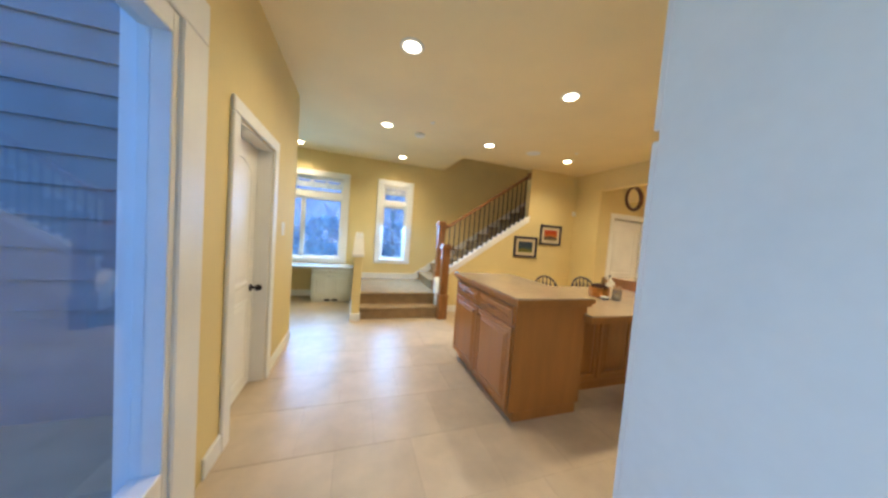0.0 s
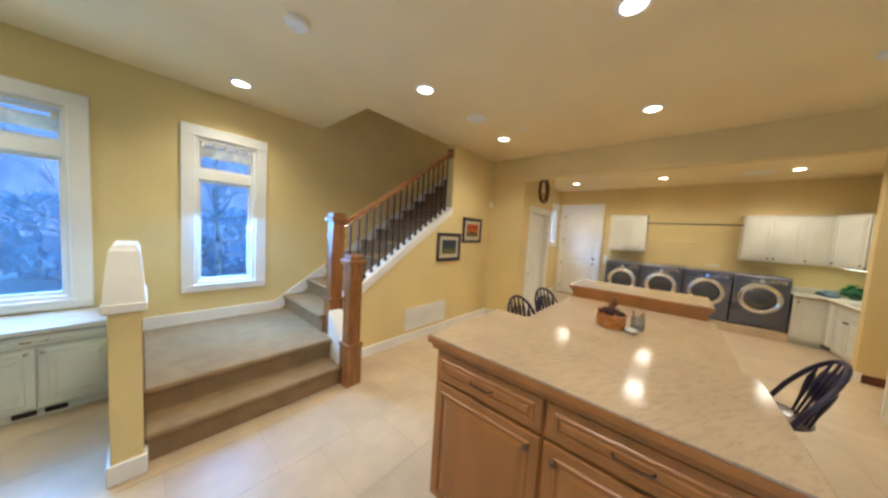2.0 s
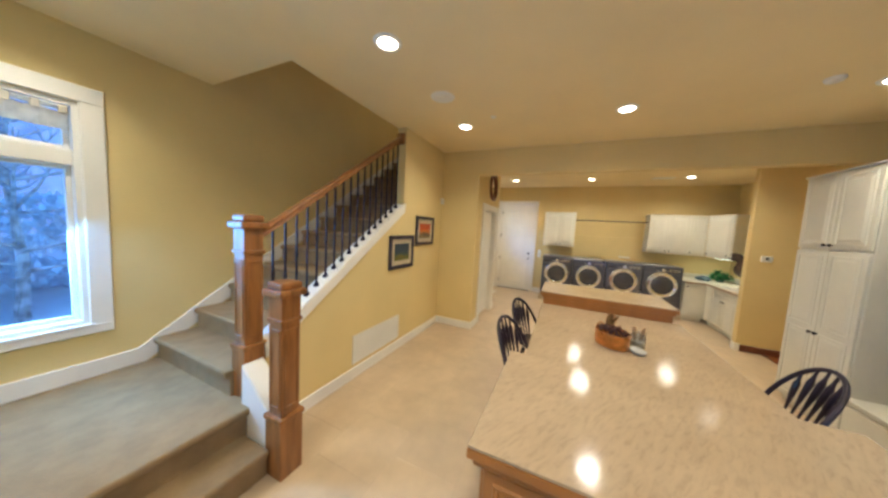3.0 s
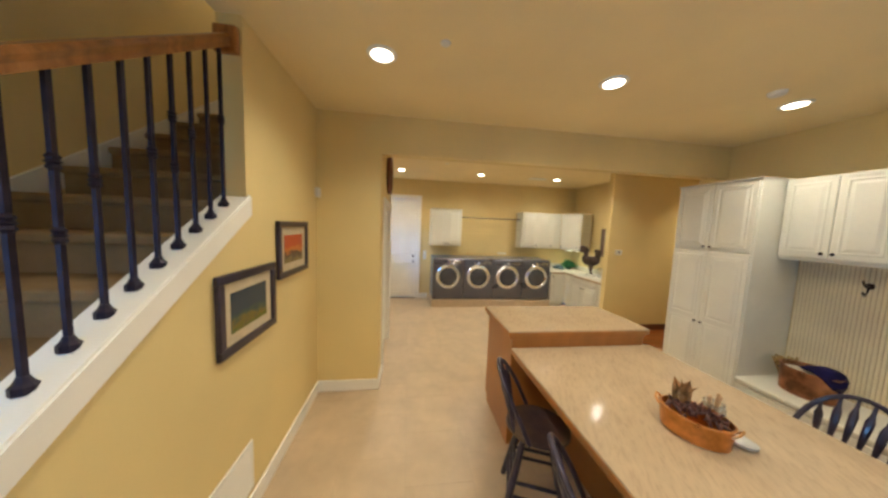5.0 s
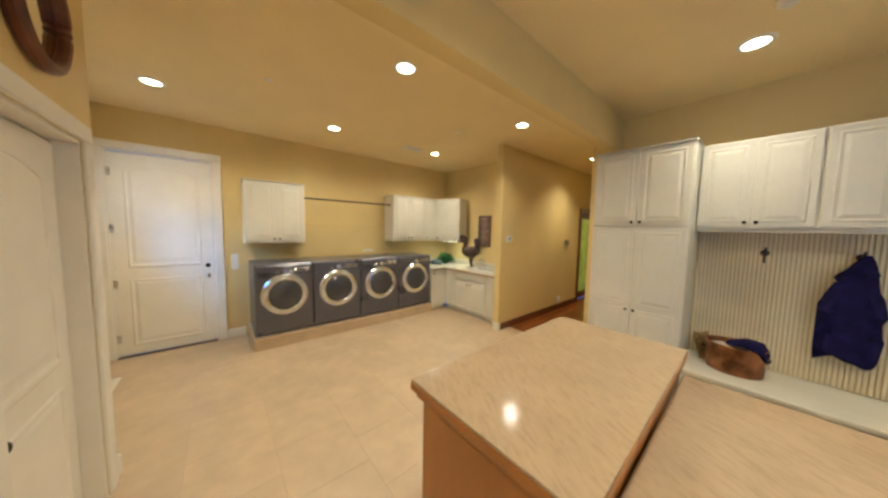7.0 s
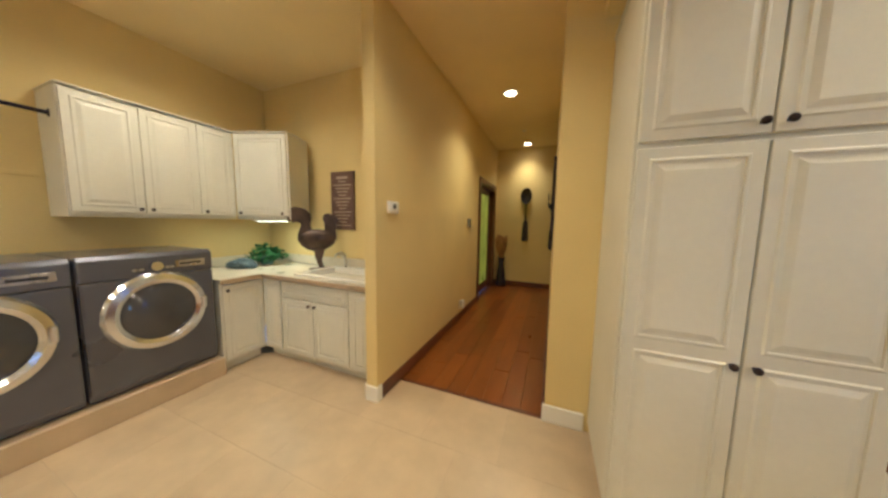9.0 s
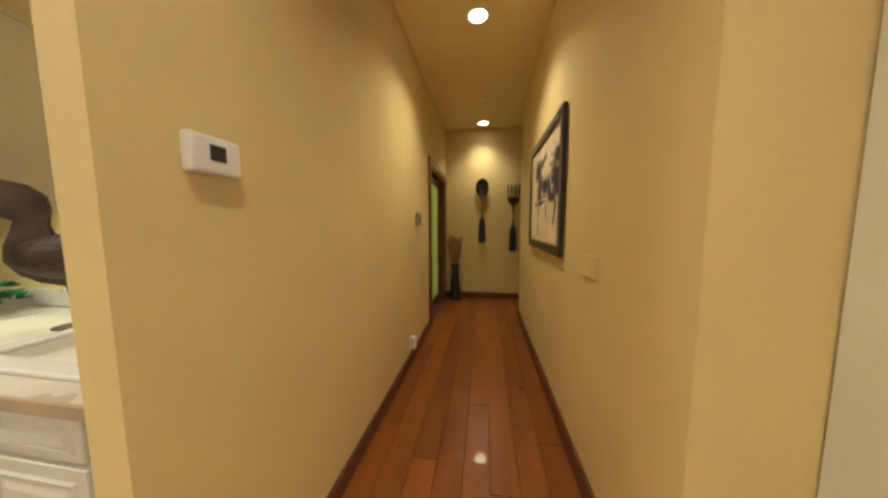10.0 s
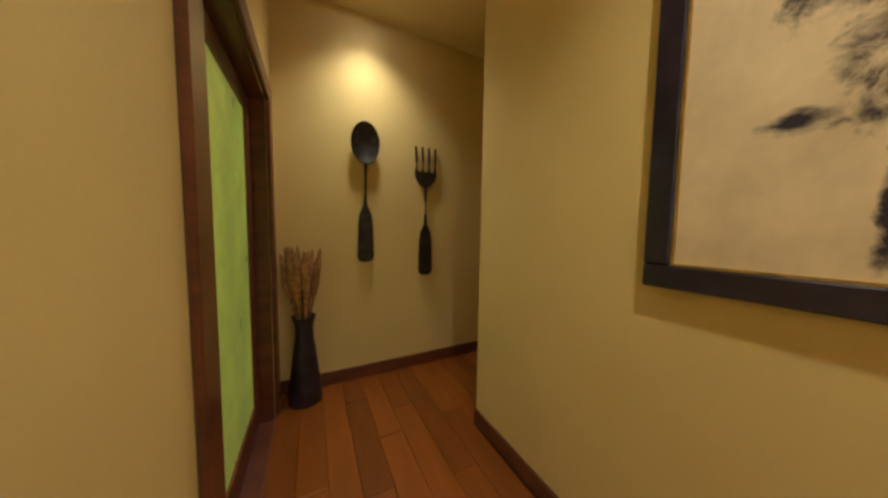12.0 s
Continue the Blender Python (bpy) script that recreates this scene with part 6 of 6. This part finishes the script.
def bare_tree(x, y, h, seed):
    t = thing("bare_tree", x, y, -0.45, 0, "leafless grey garden tree in the dusk", "tree", "garden trees")
    rng = random.Random(seed)
    bm = BM()
    tube(bm, [(0, 0, 0), (0.05, 0.02, h * 0.3), (-0.04, 0.05, h * 0.6), (0.02, 0, h)], lambda f: 0.09 * (1 - 0.85 * f), 8)
    part("trunk", bm, BARK, t, "", True)
    bm = BM()
    for i in range(34):
        z = h * rng.uniform(0.22, 0.95)
        a = rng.random() * 6.283
        ln = (h - z * 0.7) * rng.uniform(0.25, 0.5)
        p = Vector((0, 0, z))
        q = p + Vector((ln * math.cos(a), ln * math.sin(a), ln * rng.uniform(0.3, 0.9)))
        mid = p.lerp(q, 0.5) + Vector((0, 0, -0.08 * ln))
        tube(bm, [p, mid, q], lambda f: 0.028 * (1 - 0.85 * f), 5)
        for k in range(4):
            s = p.lerp(q, rng.uniform(0.4, 0.95))
            b = rng.random() * 6.283
            tube(bm, [s, s + Vector((0.35 * ln * math.cos(b), 0.35 * ln * math.sin(b), 0.3 * ln))], lambda f: 0.010 * (1 - 0.7 * f), 4)
    tagged(part("branches", bm, BARK, t, "thin bare branches", True), kind="stuff")
    return t


for i, (x, y, h) in enumerate(((-2.6, 10.5, 4.2), (-0.6, 12.0, 5.0), (1.2, 9.8, 4.0), (3.4, 12.5, 5.2), (-5.0, 12.5, 5.0), (6.5, 11.0, 4.5), (0.4, 15.0, 6.0))):
    bare_tree(x, y, h, i + 20)
rng = random.Random(31)
for i, (x, y, r) in enumerate(((-3.6, 13.5, 1.3), (-1.4, 14.5, 1.5), (0.6, 13.2, 1.1), (2.3, 14.2, 1.5), (4.5, 13.8, 1.4), (7.5, 13.2, 1.5), (-6.2, 14.5, 1.6))):
    bm = BM()
    for k in range(900):
        u, v = rng.uniform(-1, 1), rng.random() * 6.283
        s = math.sqrt(1 - u * u) * rng.uniform(0.55, 1.05)
        p = Vector((x + r * s * math.cos(v), y + r * s * math.sin(v), -0.45 + r * 1.5 * (u * 0.5 + 0.5)))
        q = Matrix.Translation(p) @ pose(0, 0, 0, rng.uniform(0, 180), rng.uniform(0, 180), rng.uniform(0, 360))
        a = 0.15 * rng.uniform(0.6, 1.3)
        bm.faces.new([bm.verts.new(q @ Vector(w)) for w in ((-a, 0, 0), (0, a * 0.5, 0.01), (a, 0, 0), (0, -a * 0.5, 0.01))])
    tagged(whole("shrub", bm, SCRUB, "dense dark winter shrub on the bank", "shrub", group="garden shrubs"), kind="stuff")
# the far wood, a plain dim backdrop; its dusk light is its own glow
def backdrop_material():
    m = bpy.data.materials.new("far_wood_dusk_glow")
    m.use_nodes = True
    n, l = m.node_tree.nodes, m.node_tree.links
    geo = n.new("ShaderNodeNewGeometry")
    mp = n.new("ShaderNodeMapping")
    mp.inputs["Scale"].default_value = (0.9, 0.9, 0.45)
    l.new(geo.outputs["Position"], mp.inputs["Vector"])
    no = n.new("ShaderNodeTexNoise")
    no.inputs["Scale"].default_value, no.inputs["Detail"].default_value, no.inputs["Roughness"].default_value = 0.8, 10, 0.7
    l.new(mp.outputs[0], no.inputs["Vector"])
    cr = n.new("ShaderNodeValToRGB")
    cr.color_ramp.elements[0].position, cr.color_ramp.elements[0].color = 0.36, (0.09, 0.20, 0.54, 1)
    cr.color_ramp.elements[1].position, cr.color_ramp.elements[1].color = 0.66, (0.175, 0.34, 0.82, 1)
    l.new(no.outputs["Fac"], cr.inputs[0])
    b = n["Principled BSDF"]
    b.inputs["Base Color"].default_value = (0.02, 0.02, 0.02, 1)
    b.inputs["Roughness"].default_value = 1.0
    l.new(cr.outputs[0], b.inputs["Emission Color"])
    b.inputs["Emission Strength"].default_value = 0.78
    return m


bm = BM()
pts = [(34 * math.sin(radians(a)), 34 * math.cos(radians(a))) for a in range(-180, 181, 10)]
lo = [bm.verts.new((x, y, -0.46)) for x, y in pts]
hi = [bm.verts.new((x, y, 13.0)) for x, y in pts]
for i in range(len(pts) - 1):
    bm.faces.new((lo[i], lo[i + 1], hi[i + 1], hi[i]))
whole("backdrop", bm, backdrop_material(), "glowing backdrop of dim blue dusk woodland beyond the garden", "backdrop", "structure")


# ---- floor pieces ----
def tile_floor():
    s, joint = 0.455, 0.0018
    rects = [(-2.6, 7.62, -0.16, 5.556), (-0.72, 0.5, -1.7, -0.16)]
    meshes = {}
    for ri, (x0, x1, y0, y1) in enumerate(rects):
        j, y = 0, y0
        while y < y1 - 0.02:
            x = x0 - (s / 2 if j % 2 else 0)
            while x < x1 - 0.02:
                a, b, c, d = max(x, x0), min(x + s, x1), y, min(y + s, y1)
                cx, cy = (a + b) / 2, (c + d) / 2
                hidden = (b < WEST - 0.1 and d < 3.4) or (a > 4.4 and c > 4.4) or (a > 1.3 and c > 4.5) or (0.1 < a and b < 1.3 and c > 4.1) or (a > 6.9 and c < 3.0) or (1.2 < a and b < 1.6 and 1.75 < c and d < 2.6) or (c > 4.45 and a > 1.3) or (4.3 < a and b < 5.5 and c > 3.9)
                if b - a > 0.03 and d - c > 0.03 and not hidden:
                    key = (round(b - a, 3), round(d - c, 3))
                    if key not in meshes:
                        bm = BM()
                        w, h = (b - a - joint) / 2, (d - c - joint) / 2
                        block(bm, -w, w, -h, h, -0.0055, 0.0, 0.0006)
                        meshes[key] = mesh_of("tile", bm, TILE)
                    ob = new("tile", meshes[key])
                    ob.parent = floor_tiles
                    ob.matrix_parent_inverse = floor_tiles.matrix_basis.inverted()
                    ob.matrix_basis = at(cx, cy, 0)
                x += s
            y += s
            j += 1


def plank_floor():
    rng = random.Random(4)
    meshes = {}
    for k in range(13):
        x0 = 3.80 + k * 0.1351
        x1 = x0 + 0.1351
        y = -3.90 - rng.random() * 0.5
        while y < -0.17:
            ln = rng.choice((0.7, 0.9, 1.1, 1.4))
            a, b = max(y, -3.90), min(y + ln, -0.17)
            y += ln
            if b - a < 0.05 or (x0 < 4.42 and a > -3.08):
                continue
            if x0 < 4.42:
                b = min(b, -3.08)
            key = round(b - a, 2)
            if key not in meshes:
                bm = BM()
                block(bm, -0.067, 0.067, -key / 2 + 0.001, key / 2 - 0.001, -0.0095, 0.0, 0.0025)
                meshes[key] = mesh_of("plank", bm, PLANK)
            ob = new("plank", meshes[key])
            ob.parent = floor_hall
            ob.matrix_parent_inverse = floor_hall.matrix_basis.inverted()
            ob.matrix_basis = at((x0 + x1) / 2, (a + b) / 2, 0)


tile_floor()
plank_floor()
bm = BM()
block(bm, 4.46, 5.556, -0.185, -0.155, -0.005, 0.006, 0.003)
whole("threshold_hall", bm, MAHOGANY, "dark wooden threshold strip between tile and planks", "threshold", "structure")
